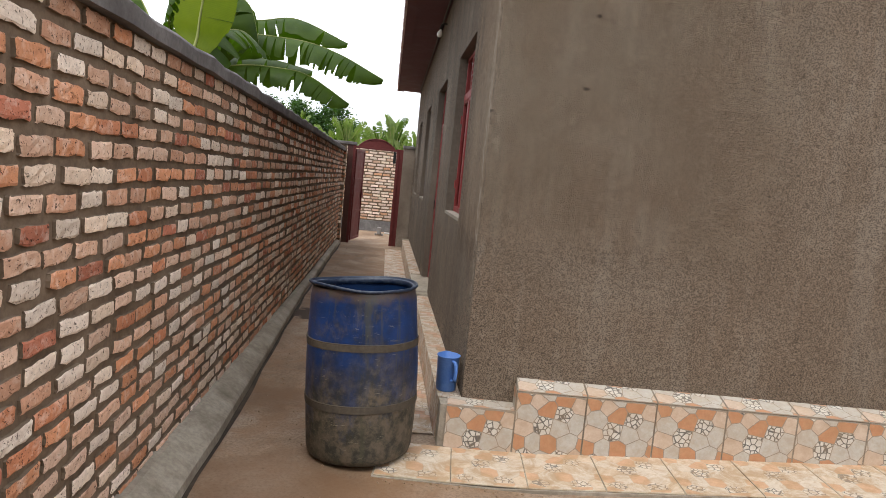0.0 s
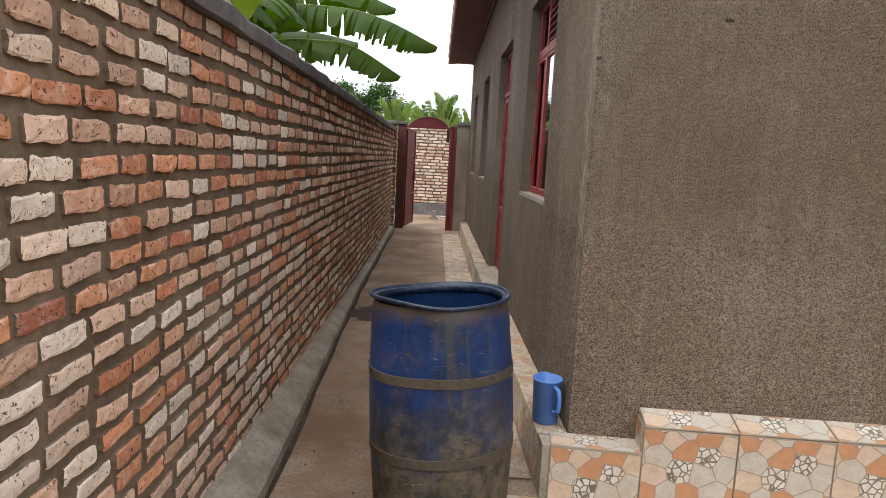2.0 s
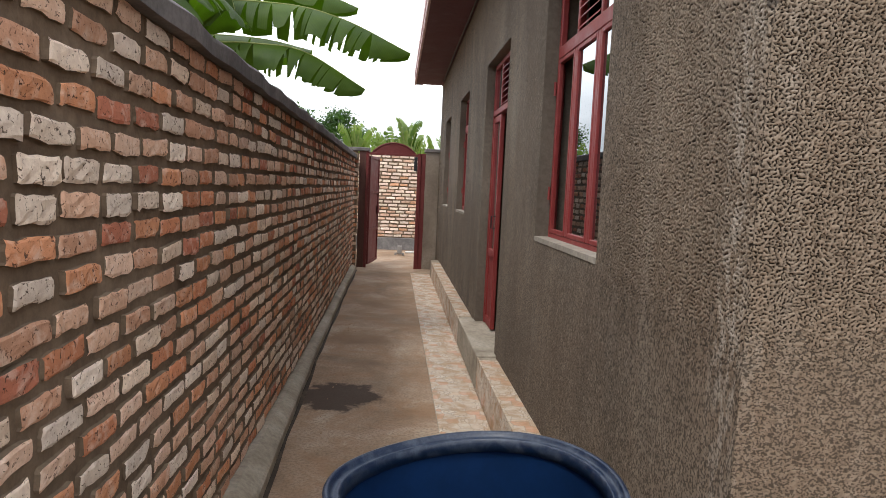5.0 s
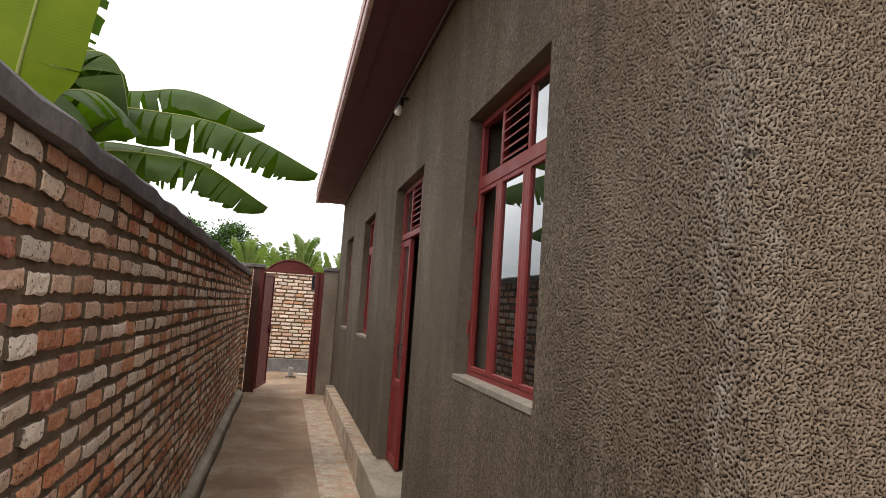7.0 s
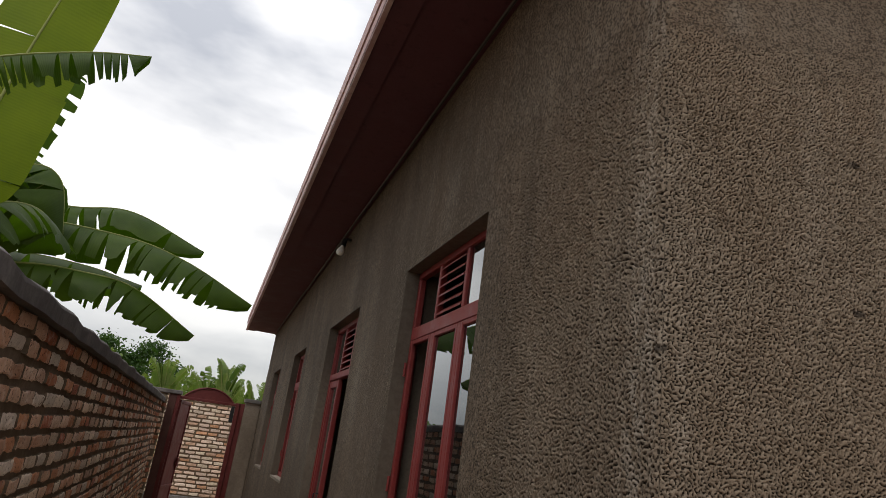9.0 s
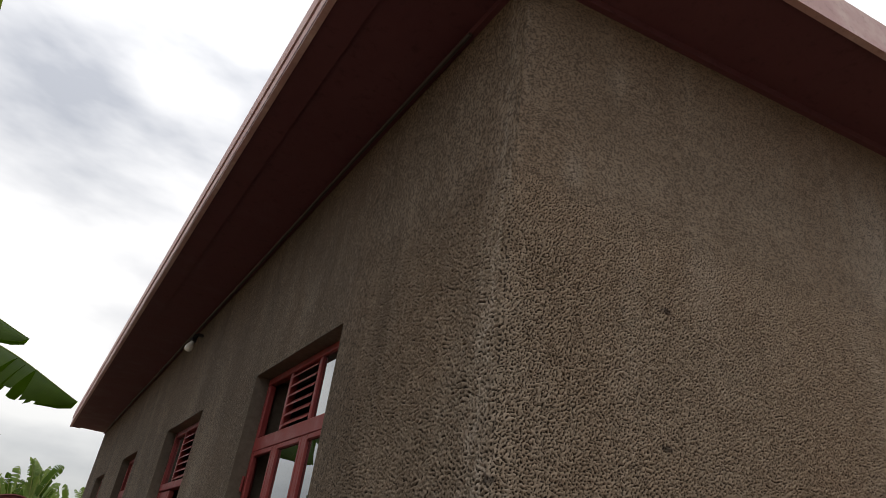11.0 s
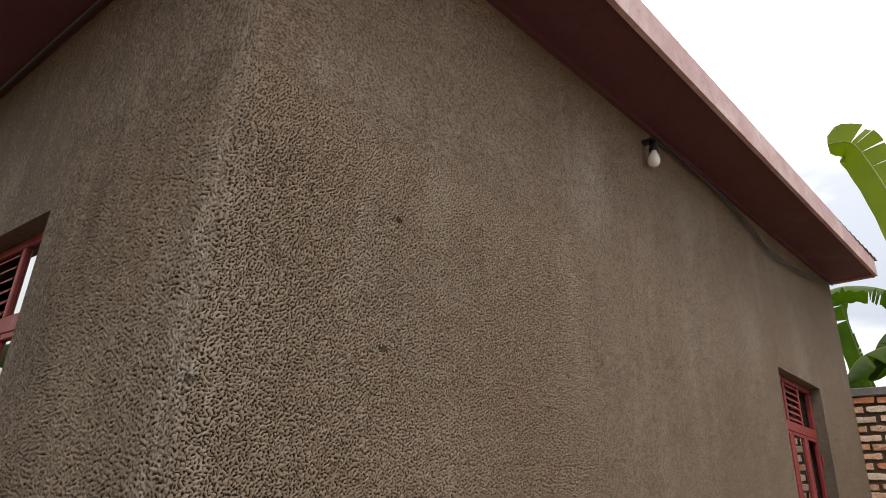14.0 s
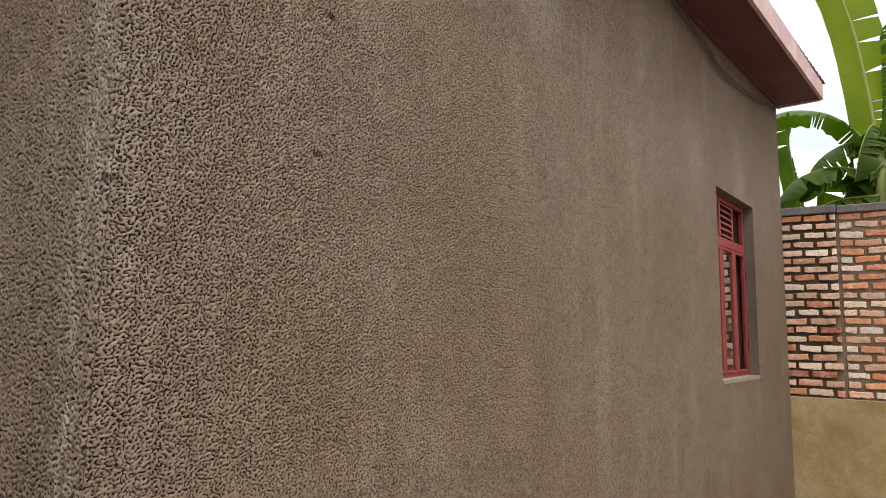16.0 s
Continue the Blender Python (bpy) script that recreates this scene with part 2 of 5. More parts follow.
def brick_mat(name, source, stops):
    """Hand-made burnt brick; source: object or island, whichever tells one brick from the next."""
    m = Mat(name, 0.92, 0, 0.15)
    if source == "object":
        rnd = m.node("ShaderNodeObjectInfo").outputs["Random"]
    else:
        rnd = m.node("ShaderNodeNewGeometry").outputs["Random Per Island"]
    co = m.world_co()
    base = m.ramp(rnd, stops, "CONSTANT")
    grain = m.noise(co, 48, 5, 0.7)
    base = m.mix(m.ramp(grain, [(0.3, 0.35), (0.7, 0.0)]), base, (0.22, 0.11, 0.07))
    lime = m.ramp(m.noise(co, 21, 4, 0.65, 0.5), [(0.50, 0.0), (0.66, 0.32)])
    base = m.mix(lime, base, (0.74, 0.635, 0.52))
    pits = m.ramp(m.noise(co, 85, 3, 0.65, 0.8), [(0.34, 0.9), (0.40, 0.0)])
    base = m.mix(pits, base, (0.07, 0.045, 0.032))
    hue = m.node("ShaderNodeHueSaturation")
    hue.inputs["Value"].default_value = 1.0
    m.link(m.math("ADD", m.math("MULTIPLY", m.math("FRACT", m.math("MULTIPLY", rnd, 37.7)), 0.4), 0.93), hue.inputs["Value"])
    m.link(base, hue.inputs["Color"])
    m.color(hue.outputs["Color"])
    m.bump(m.mix(0.6, grain, m.ramp(pits, [(0, 1.0), (1, 0.0)])), 0.9, 0.007)
    return m.m


def tile_mat(name, dirt, wash=0.0):
    """Glazed tile printed with a crazy-paving pattern of grey, orange and pebbled stones."""
    m = Mat(name, 0.3, 0, 0.45)
    co = m.co("UV", (1, 1, 0))
    wob = m.node("ShaderNodeTexNoise", Scale=9.0, Detail=2.0)
    m.link(co, wob.inputs["Vector"])
    mixv = m.node("ShaderNodeVectorMath")
    mixv.operation = "MULTIPLY_ADD"
    m.link(wob.outputs["Color"], mixv.inputs[0])
    mixv.inputs[1].default_value = (0.035, 0.035, 0)
    m.link(co, mixv.inputs[2])
    def vor(scale, feature):
        v = m.node("ShaderNodeTexVoronoi", Scale=scale, Randomness=0.85)
        v.voronoi_dimensions, v.feature = "2D", feature
        m.link(mixv.outputs["Vector"], v.inputs["Vector"])
        return v
    cell = vor(13.5, "F1")
    edge = vor(13.5, "DISTANCE_TO_EDGE")
    sep = m.node("ShaderNodeSeparateColor")
    m.link(cell.outputs["Color"], sep.inputs["Color"])
    pick = sep.outputs["Red"]
    stones = m.ramp(pick, [(0.0, (0.40, 0.355, 0.295)), (0.25, (0.48, 0.385, 0.285)), (0.40, (0.44, 0.405, 0.35)), (0.64, (0.42, 0.165, 0.072)), (0.80, (0.60, 0.57, 0.50))], "CONSTANT")
    mott = m.noise(co, 30, 6, 0.75)
    stones = m.mix(m.ramp(mott, [(0.36, 0.65), (0.62, 0.0)]), stones, (0.42, 0.30, 0.21))
    fine = vor(32.0, "DISTANCE_TO_EDGE")
    lines = m.ramp(fine.outputs["Distance"], [(0.05, 1.0), (0.11, 0.0)])
    pebbled = m.ramp(pick, [(0.0, 0.0), (0.80, 1.0)], "CONSTANT")
    inner = m.ramp(edge.outputs["Distance"], [(0.05, 0.0), (0.08, 1.0)])
    stones = m.mix(m.math("MULTIPLY", m.math("MULTIPLY", lines, pebbled), inner), stones, (0.05, 0.045, 0.04))
    joint = m.ramp(edge.outputs["Distance"], [(0.022, 1.0), (0.04, 0.0)])
    col = m.mix(joint, stones, (0.19, 0.16, 0.125))
    col = m.mix(wash, col, (0.54, 0.43, 0.31))
    wc = m.world_co()
    grime = m.ramp(m.noise(wc, 7.5, 6, 0.75, 0.6), [(0.42, 0.0), (0.62, dirt)])
    col = m.mix(grime, col, (0.33, 0.215, 0.12))
    m.color(col)
    m.rough(m.ramp(grime, [(0, 0.28), (1, 0.8)]))
    return m.m


def glaze(name, col, dirt, pebbled=False):
    """One colour of a tile's print under its glaze, mottled and grimy; pebbled: small stones outlined in black."""
    m = Mat(name, 0.3, 0, 0.45)
    co = m.world_co()
    c = m.mix(m.ramp(m.noise(co, 26, 6, 0.75), [(0.38, 0.55), (0.62, 0.0)]), col, (col[0] * 0.72, col[1] * 0.66, col[2] * 0.6))
    if pebbled:
        v = m.node("ShaderNodeTexVoronoi", Scale=34.0, Randomness=0.8)
        v.feature = "DISTANCE_TO_EDGE"
        m.link(co, v.inputs["Vector"])
        c = m.mix(m.ramp(v.outputs["Distance"], [(0.05, 0.9), (0.12, 0.0)]), c, (0.06, 0.052, 0.045))
    grime = m.ramp(m.noise(co, 7.5, 6, 0.75, 0.6), [(0.42, 0.0), (0.62, dirt)])
    c = m.mix(grime, c, (0.36, 0.235, 0.125))
    m.color(c)
    m.rough(m.ramp(grime, [(0, 0.28), (1, 0.8)]))
    return m.m


def paint(name, col, worn, rough=0.45, wear=0.6, scale=1.0):
    """Oil paint on steel or board, scuffed and dusty."""
    m = Mat(name, rough, 0, 0.4)
    co = m.world_co()
    f = m.noise(co, 7 * scale, 5, 0.65, 0.3)
    g = m.noise(co, 55 * scale, 4, 0.7)
    c = m.mix(m.ramp(f, [(0.45, 0.0), (0.72, wear)]), col, worn)
    c = m.mix(m.ramp(g, [(0.3, 0.5), (0.45, 0.0)]), c, tuple(v * 0.5 for v in col))
    m.color(c)
    m.rough(m.ramp(f, [(0.3, rough), (0.7, min(1.0, rough + 0.3))]))
    m.bump(g, 0.15, 0.002)
    return m.m


def plain(name, col, rough=0.6, metal=0.0, grain=60, amount=0.25):
    m = Mat(name, rough, metal)
    co = m.world_co()
    m.color(m.mix(m.ramp(m.noise(co, grain, 4, 0.7), [(0.35, amount), (0.65, 0.0)]), col, tuple(v * 0.4 for v in col)))
    return m.m


def leaf_mat(name, dark, light, bleach=0.15):
    """Banana leaf: cross-veined, lets light through."""
    m = Mat(name, 0.5, 0, 0.22)
    uv = m.co("UV")
    vein = m.node("ShaderNodeTexWave", Scale=45.0, Distortion=1.5, Detail=2.0)
    m.link(uv, vein.inputs["Vector"])
    f = m.noise(m.world_co(), 3.0, 4, 0.6)
    col = m.mix(m.ramp(f, [(0.3, 0.0), (0.7, 1.0)]), dark, light)
    col = m.mix(m.math("MULTIPLY", vein.outputs["Fac"], 0.10), col, tuple(v * 1.5 for v in light))
    col = m.mix(m.ramp(m.noise(m.world_co(), 9, 4, 0.7), [(0.62, 0.0), (0.8, bleach)]), col, (0.22, 0.16, 0.05))
    m.color(col)
    m.bump(vein.outputs["Fac"], 0.12, 0.003)
    tr = m.node("ShaderNodeBsdfTranslucent")
    m.link(m.mix(1.0, col, (1.0, 1.25, 0.35), "MULTIPLY"), tr.inputs["Color"])
    mx = m.node("ShaderNodeMixShader", Fac=0.42)
    out = m.t.nodes["Material Output"]
    m.link(m.b.outputs["BSDF"], mx.inputs[1])
    m.link(tr.outputs["BSDF"], mx.inputs[2])
    m.link(mx.outputs["Shader"], out.inputs["Surface"])
    return m.m


def drum_mat():
    """Faded blue plastic, scraped, with ochre mud thickest low down and on the hoops."""
    m = Mat("drum_plastic", 0.5, 0, 0.4)
    co = m.co("Object")
    col = m.mix(m.ramp(m.noise(co, 3, 5, 0.65), [(0.35, 0.0), (0.62, 1.0)]), (0.0015, 0.009, 0.032), (0.002, 0.036, 0.150))
    z = m.node("ShaderNodeSeparateXYZ")
    m.link(co, z.inputs[0])
    n = m.noise(m.co("Object", (1, 1, 0.45)), 5, 6, 0.72, 0.4)
    lowness = m.math("SUBTRACT", m.math("ADD", n, m.math("MULTIPLY", m.noise(co, 30, 4, 0.7), 0.25)), m.math("MULTIPLY", z.outputs["Z"], 0.95))
    mud = m.ramp(lowness, [(0.02, 0.05), (0.2, 0.35), (0.42, 0.95)])
    patch = m.ramp(m.noise(m.co("Object", (1, 1, 0.6)), 9, 6, 0.78, 0.6), [(0.52, 0.0), (0.70, 0.6)])
    dirt = m.mix(m.ramp(m.noise(co, 16, 5, 0.7), [(0.4, 0.0), (0.6, 1.0)]), (0.036, 0.031, 0.016), (0.12, 0.092, 0.056))
    col = m.mix(patch, col, dirt)
    col = m.mix(mud, col, dirt)
    band = m.ramp(m.math("ADD", z.outputs["Z"], m.math("MULTIPLY", m.noise(co, 14, 5, 0.7), 0.12)), [(0.86, 0.0), (0.91, 0.85)])
    col = m.mix(band, col, (0.075, 0.048, 0.028))
    hatch = m.ramp(m.noise(m.co("Object", (3, 3, 26)), 3.0, 5, 0.75, 1.5), [(0.60, 0.0), (0.70, 0.55)])
    hatch = m.math("MULTIPLY", hatch, m.ramp(m.noise(co, 5.5, 3, 0.6), [(0.48, 0.0), (0.62, 1.0)]))
    col = m.mix(hatch, col, (0.17, 0.145, 0.085))
    drip = m.ramp(m.noise(m.co("Object", (9, 9, 0.6)), 1.6, 4, 0.65, 0.3), [(0.56, 0.0), (0.66, 0.6)])
    col = m.mix(drip, col, (0.062, 0.058, 0.032))
    scr = m.ramp(m.noise(m.co("Object", (9, 9, 70)), 1.0, 3, 0.65, 2.2), [(0.66, 0.0), (0.71, 0.55)])
    col = m.mix(scr, col, (0.27, 0.24, 0.17))
    m.color(col)
    m.rough(m.ramp(mud, [(0, 0.34), (1, 0.85)]))
    m.bump(m.noise(co, 45, 4, 0.7), 0.2, 0.002)
    return m.m


def glass_mat():
    m = Mat("dark_window_glass", 0.02, 0, 0.5)
    m.color((0.012, 0.013, 0.013))
    m.b.inputs["IOR"].default_value = 1.52
    gl = m.node("ShaderNodeBsdfGlossy", Roughness=0.015)
    gl.inputs["Color"].default_value = (0.9, 0.93, 0.95, 1)
    mx = m.node("ShaderNodeMixShader")
    fr = m.node("ShaderNodeFresnel", IOR=1.9)
    bend = m.noise(m.world_co(), 2.2, 1, 0.4)
    m.bump(bend, 0.03, 0.02)
    m.link(m.b.inputs["Normal"].links[0].from_socket, gl.inputs["Normal"])
    m.link(m.math("MINIMUM", m.math("MULTIPLY", fr.outputs["Fac"], 1.25), 1.0), mx.inputs["Fac"])
    m.link(m.b.outputs["BSDF"], mx.inputs[1])
    m.link(gl.outputs["BSDF"], mx.inputs[2])
    m.link(mx.outputs["Shader"], m.t.nodes["Material Output"].inputs["Surface"])
    return m.m


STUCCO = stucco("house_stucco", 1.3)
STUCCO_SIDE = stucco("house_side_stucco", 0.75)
# render of the reveals, its colour darkened for their shadow side
REVEAL = cement("smooth_grey_render_shaded", (0.10, 0.080, 0.060), (0.14, 0.115, 0.088), (0.185, 0.155, 0.12))
SILLMAT = cement("sill_cement", (0.19, 0.165, 0.13), (0.25, 0.215, 0.172), (0.31, 0.275, 0.225), 3)
# near-black plaster: the dimness of the rooms is put into its colour
INSIDE_DIMMED = cement("inside_plaster_dimmed", (0.028, 0.025, 0.022), (0.04, 0.036, 0.031), (0.055, 0.049, 0.043))
MORTAR = cement("brown_mortar", (0.122, 0.083, 0.053), (0.185, 0.131, 0.086), (0.245, 0.178, 0.122), 3)
COPING = cement("coping_cement", (0.10, 0.09, 0.085), (0.16, 0.148, 0.14), (0.24, 0.22, 0.205), 2.5)
KERB = cement("kerb_cement", (0.18, 0.145, 0.105), (0.30, 0.255, 0.195), (0.40, 0.35, 0.28), 2.5)
GATEWALL = cement("gate_wall_render", (0.17, 0.132, 0.098), (0.235, 0.186, 0.142), (0.29, 0.24, 0.188), 1.5)
OCHRE = cement("ochre_plaster", (0.21, 0.142, 0.062), (0.31, 0.22, 0.105), (0.40, 0.315, 0.185), 2.2, 0.2)
EARTH = cement("yard_earth", (0.20, 0.125, 0.07), (0.29, 0.195, 0.115), (0.37, 0.27, 0.175), 0.8)
GAP_SHADE = cement("kerb_gap_shade", (0.028, 0.02, 0.014), (0.05, 0.036, 0.024), (0.085, 0.06, 0.04), 4)
FLOOR = floor_mat()
BRICK_ONE = brick_mat("burnt_brick", "object", BRICK_STOPS)
BRICK_MANY = brick_mat("burnt_brickwork", "island", BRICK_STOPS)
PALE_ONE = brick_mat("pale_brick", "object", PALE_STOPS)
PALE_MANY = brick_mat("pale_brickwork", "island", PALE_STOPS)
TILE_WORN = tile_mat("worn_floor_tile", 0.85, 0.2)
PRINTED = [glaze("tile_joint_print", (0.27, 0.225, 0.175), 0.35), glaze("orange_stone_print", (0.46, 0.225, 0.115), 0.3), glaze("grey_stone_print", (0.47, 0.435, 0.375), 0.3), glaze("peach_stone_print", (0.53, 0.41, 0.31), 0.3), glaze("pebble_print", (0.60, 0.57, 0.50), 0.3, True)]
PRINTED_WORN = [glaze("worn_joint_print", (0.47, 0.40, 0.30), 0.8), glaze("worn_orange_print", (0.50, 0.30, 0.17), 0.8), glaze("worn_grey_print", (0.56, 0.48, 0.38), 0.8), glaze("worn_peach_print", (0.56, 0.45, 0.33), 0.8), glaze("worn_pebble_print", (0.60, 0.54, 0.45), 0.8, True)]
RED = paint("red_oil_paint", (0.19, 0.022, 0.020), (0.26, 0.062, 0.052), 0.4, 0.5)
GATE_RED = paint("gate_red_paint", (0.115, 0.016, 0.014), (0.19, 0.055, 0.045), 0.45, 0.5)
GATE_BROWN = paint("red_brown_primer", (0.085, 0.032, 0.024), (0.13, 0.07, 0.05), 0.6, 0.6)
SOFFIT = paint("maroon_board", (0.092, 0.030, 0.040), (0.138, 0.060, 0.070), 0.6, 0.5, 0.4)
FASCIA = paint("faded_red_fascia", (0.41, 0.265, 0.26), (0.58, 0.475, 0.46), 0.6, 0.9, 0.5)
RUSTY = plain("rusted_roof_sheet", (0.17, 0.135, 0.115), 0.6, 0.3, 30, 0.6)
GLASS = glass_mat()
DRUM = drum_mat()
DRUM_HOOP = plain("muddy_hoop", (0.085, 0.068, 0.048), 0.8, 0, 25, 0.5)
DRUM_RIM = paint("pale_scraped_rim", (0.003, 0.010, 0.028), (0.085, 0.10, 0.125), 0.3, 0.5, 5)
JUG = paint("blue_jug_plastic", (0.070, 0.165, 0.43), (0.16, 0.27, 0.52), 0.35, 0.4, 3)
BULB = Mat("opal_bulb", 0.25, 0, 0.5).color((0.78, 0.77, 0.74)).m
BLACK = plain("black_plastic", (0.02, 0.02, 0.021), 0.5)
CABLE = plain("grey_cable", (0.06, 0.055, 0.052), 0.6)
PIPE = plain("white_pvc", (0.6, 0.59, 0.56), 0.4)
STONE = plain("grey_stone", (0.24, 0.22, 0.2), 0.9)
LEAF = leaf_mat("banana_leaf", (0.028, 0.060, 0.004), (0.064, 0.112, 0.008))
LEAF_YOUNG = leaf_mat("young_banana_leaf", (0.095, 0.135, 0.003), (0.14, 0.18, 0.005))
LEAF_FAR = leaf_mat("distant_banana_leaf", (0.08, 0.13, 0.03), (0.19, 0.25, 0.075))
FOLIAGE = leaf_mat("dark_tree_foliage", (0.025, 0.06, 0.015), (0.06, 0.11, 0.03))
STALK = plain("banana_stalk", (0.22, 0.25, 0.07), 0.6)


# ---- building helpers ----
def finish(name, bm, material, parent=None, smooth=False):
    me = bpy.data.meshes.new(name)
    bmesh.ops.recalc_face_normals(bm, faces=bm.faces)
    if smooth:
        for f in bm.faces:
            f.smooth = True
    bm.to_mesh(me)
    bm.free()
    me.materials.append(material)
    ob = new(name, me)
    if parent is not None:
        ob.parent = parent
    return ob


def part(name, bm, material, parent, label="", smooth=False):
    """One mesh under a thing or under a part."""
    return tagged(finish(name, bm, material, parent, smooth), label)


def thing(name, place, label, category, group="", turn=0.0):
    ob = new(name)
    ob.empty_display_size = 0.1
    ob.matrix_world = pose(*place, 0, 0, turn)
    return tagged(ob, label, category, group)


def setting(name, bm, material, label, category="wall", smooth=False):
    return tagged(finish(name, bm, material, None, smooth), label, category, "", "structure")


def box(lo, hi, bevel=0.0, seg=1, bm=None):
    b = bmesh.new()
    bmesh.ops.create_cube(b, size=1.0)
    for v in b.verts:
        v.co = Vector([lo[i] + (v.co[i] + 0.5) * (hi[i] - lo[i]) for i in range(3)])
    if bevel:
        bmesh.ops.bevel(b, geom=b.edges[:], offset=bevel, segments=seg, affect="EDGES", profile=0.6)
    if bm is None:
        return b
    me = bpy.data.meshes.new("tmp")
    b.to_mesh(me)
    b.free()
    bm.from_mesh(me)
    bpy.data.meshes.remove(me)
    return bm


def prism(points, z0, z1):
    """An upright prism over a plan; z0, z1: one height, or one for each corner."""
    b = bmesh.new()
    n = len(points)
    zs0 = z0 if isinstance(z0, (list, tuple)) else [z0] * n
    zs1 = z1 if isinstance(z1, (list, tuple)) else [z1] * n
    lo = [b.verts.new((x, y, z)) for (x, y), z in zip(points, zs0)]
    hi = [b.verts.new((x, y, z)) for (x, y), z in zip(points, zs1)]
    b.faces.new(lo[::-1])
    b.faces.new(hi)
    for i in range(n):
        j = (i + 1) % n
        b.faces.new((lo[i], lo[j], hi[j], hi[i]))
    return b


def lathe(profile, seg=40, wobble=None, close=False):
    """A turned shape round z from (radius, height) pairs."""
    b = bmesh.new()
    rings = []
    for r, z in profile:
        ring = []
        for k in range(seg):
            a = 2 * math.pi * k / seg
            dr, dz = wobble(a, r, z) if wobble else (0, 0)
            ring.append(b.verts.new(((r + dr) * math.cos(a), (r + dr) * math.sin(a), z + dz)))
        rings.append(ring)
    for p, q in zip(rings, rings[1:]):
        for k in range(seg):
            b.faces.new((p[k], p[(k + 1) % seg], q[(k + 1) % seg], q[k]))
    if close:
        b.faces.new(rings[0][::-1])
        b.faces.new(rings[-1])
    return b


def tube(points, radius, seg=8, bm=None, taper=1.0):
    """A round bar or cable along points."""
    b = bm or bmesh.new()
    pts = [Vector(p) for p in points]
    rings = []
    for i, p in enumerate(pts):
        d = (pts[min(i + 1, len(pts) - 1)] - pts[max(i - 1, 0)]).normalized()
        u = d.cross(Vector((0, 0, 1)) if abs(d.z) < 0.9 else Vector((1, 0, 0))).normalized()
        v = d.cross(u)
        r = radius * (1 + (taper - 1) * i / (len(pts) - 1))
        rings.append([b.verts.new(p + r * (math.cos(2 * math.pi * k / seg) * u + math.sin(2 * math.pi * k / seg) * v)) for k in range(seg)])
    for p, q in zip(rings, rings[1:]):
        for k in range(seg):
            b.faces.new((p[k], p[(k + 1) % seg], q[(k + 1) % seg], q[k]))
    b.faces.new(rings[0][::-1])
    b.faces.new(rings[-1])
    return b


def spline(points, n):
    """n places along a smooth curve through points."""
    p = [Vector(q) for q in points]
    p = [2 * p[0] - p[1]] + p + [2 * p[-1] - p[-2]]
    out = []
    for i in range(n):
        u = i / (n - 1) * (len(p) - 3)
        k = min(int(u), len(p) - 4)
        t = u - k
        a, b, c, d = p[k:k + 4]
        out.append(0.5 * ((2 * b) + (c - a) * t + (2 * a - 5 * b + 4 * c - d) * t * t + (3 * b - a - 3 * c + d) * t ** 3))
    return out


def holed_wall(length, z0, z1, thick, holes, reveal_mat_index=1):
    """A wall along local x, outer face at y=0, body towards +y, with real openings (x0, x1, za, zb). Reveals take the second material."""
    xs = sorted({0.0, length, *[h[0] for h in holes], *[h[1] for h in holes]})
    zs = sorted({z0, z1, *[h[2] for h in holes], *[h[3] for h in holes]})
    def solid(i, j):
        if not (0 <= i < len(xs) - 1 and 0 <= j < len(zs) - 1):
            return False
        cx, cz = (xs[i] + xs[i + 1]) / 2, (zs[j] + zs[j + 1]) / 2
        return not any(h[0] < cx < h[1] and h[2] < cz < h[3] for h in holes)
    b = bmesh.new()
    made = {}
    def vert(i, j, k):
        if (i, j, k) not in made:
            made[i, j, k] = b.verts.new((xs[i], k * thick, zs[j]))
        return made[i, j, k]
    for i in range(len(xs) - 1):
        for j in range(len(zs) - 1):
            if not solid(i, j):
                continue
            b.faces.new([vert(i, j, 0), vert(i + 1, j, 0), vert(i + 1, j + 1, 0), vert(i, j + 1, 0)])
            b.faces.new([vert(i, j, 1), vert(i, j + 1, 1), vert(i + 1, j + 1, 1), vert(i + 1, j, 1)])
            for (di, dj), (a, c) in {(-1, 0): ((0, 0), (0, 1)), (1, 0): ((1, 0), (1, 1)), (0, -1): ((0, 0), (1, 0)), (0, 1): ((0, 1), (1, 1))}.items():
                if not solid(i + di, j + dj):
                    f = b.faces.new([vert(i + a[0], j + a[1], 0), vert(i + c[0], j + c[1], 0), vert(i + c[0], j + c[1], 1), vert(i + a[0], j + a[1], 1)])
                    f.material_index = reveal_mat_index
    return b


def with_uv(ob, size):
    """Lays a flat uv in metres over a tile: x and y of its own mesh."""
    me = ob.data
    uv = me.uv_layers.new(name="uv")
    for lp in me.loops:
        co = me.vertices[lp.vertex_index].co
        uv.data[lp.index].uv = (co.x + size, co.y + size)


# ---- plan ----
SIDE_X = 0.48            # face of the long house wall
CORNER = (0.48, 4.0)
SKEW = -6.3              # the front wall is not square to the long one
FRONT_LEN = 5.75
END_Y = 13.77            # gate wall
BRICK_X = -0.95          # brick faces of the yard wall
EAST_X = 6.30            # brick faces of the far yard wall
ux, uy = math.cos(radians(SKEW)), math.sin(radians(SKEW))
nx, ny = uy, -ux         # outward from the front wall


def front(s, d, z=0.0):
    """A place s metres along the front wall and d metres out from it."""
    return (CORNER[0] + s * ux + d * nx, CORNER[1] + s * uy + d * ny, z)


# ---- ground ----
b = bmesh.new()
for x, y in ((-400, -400), (400, -400), (400, 400), (-400, 400)):
    b.verts.new((x, y, -0.03))
b.faces.new(b.verts)
ground = setting("ground", b, EARTH, "bare brown earth ground of the yard", "ground")
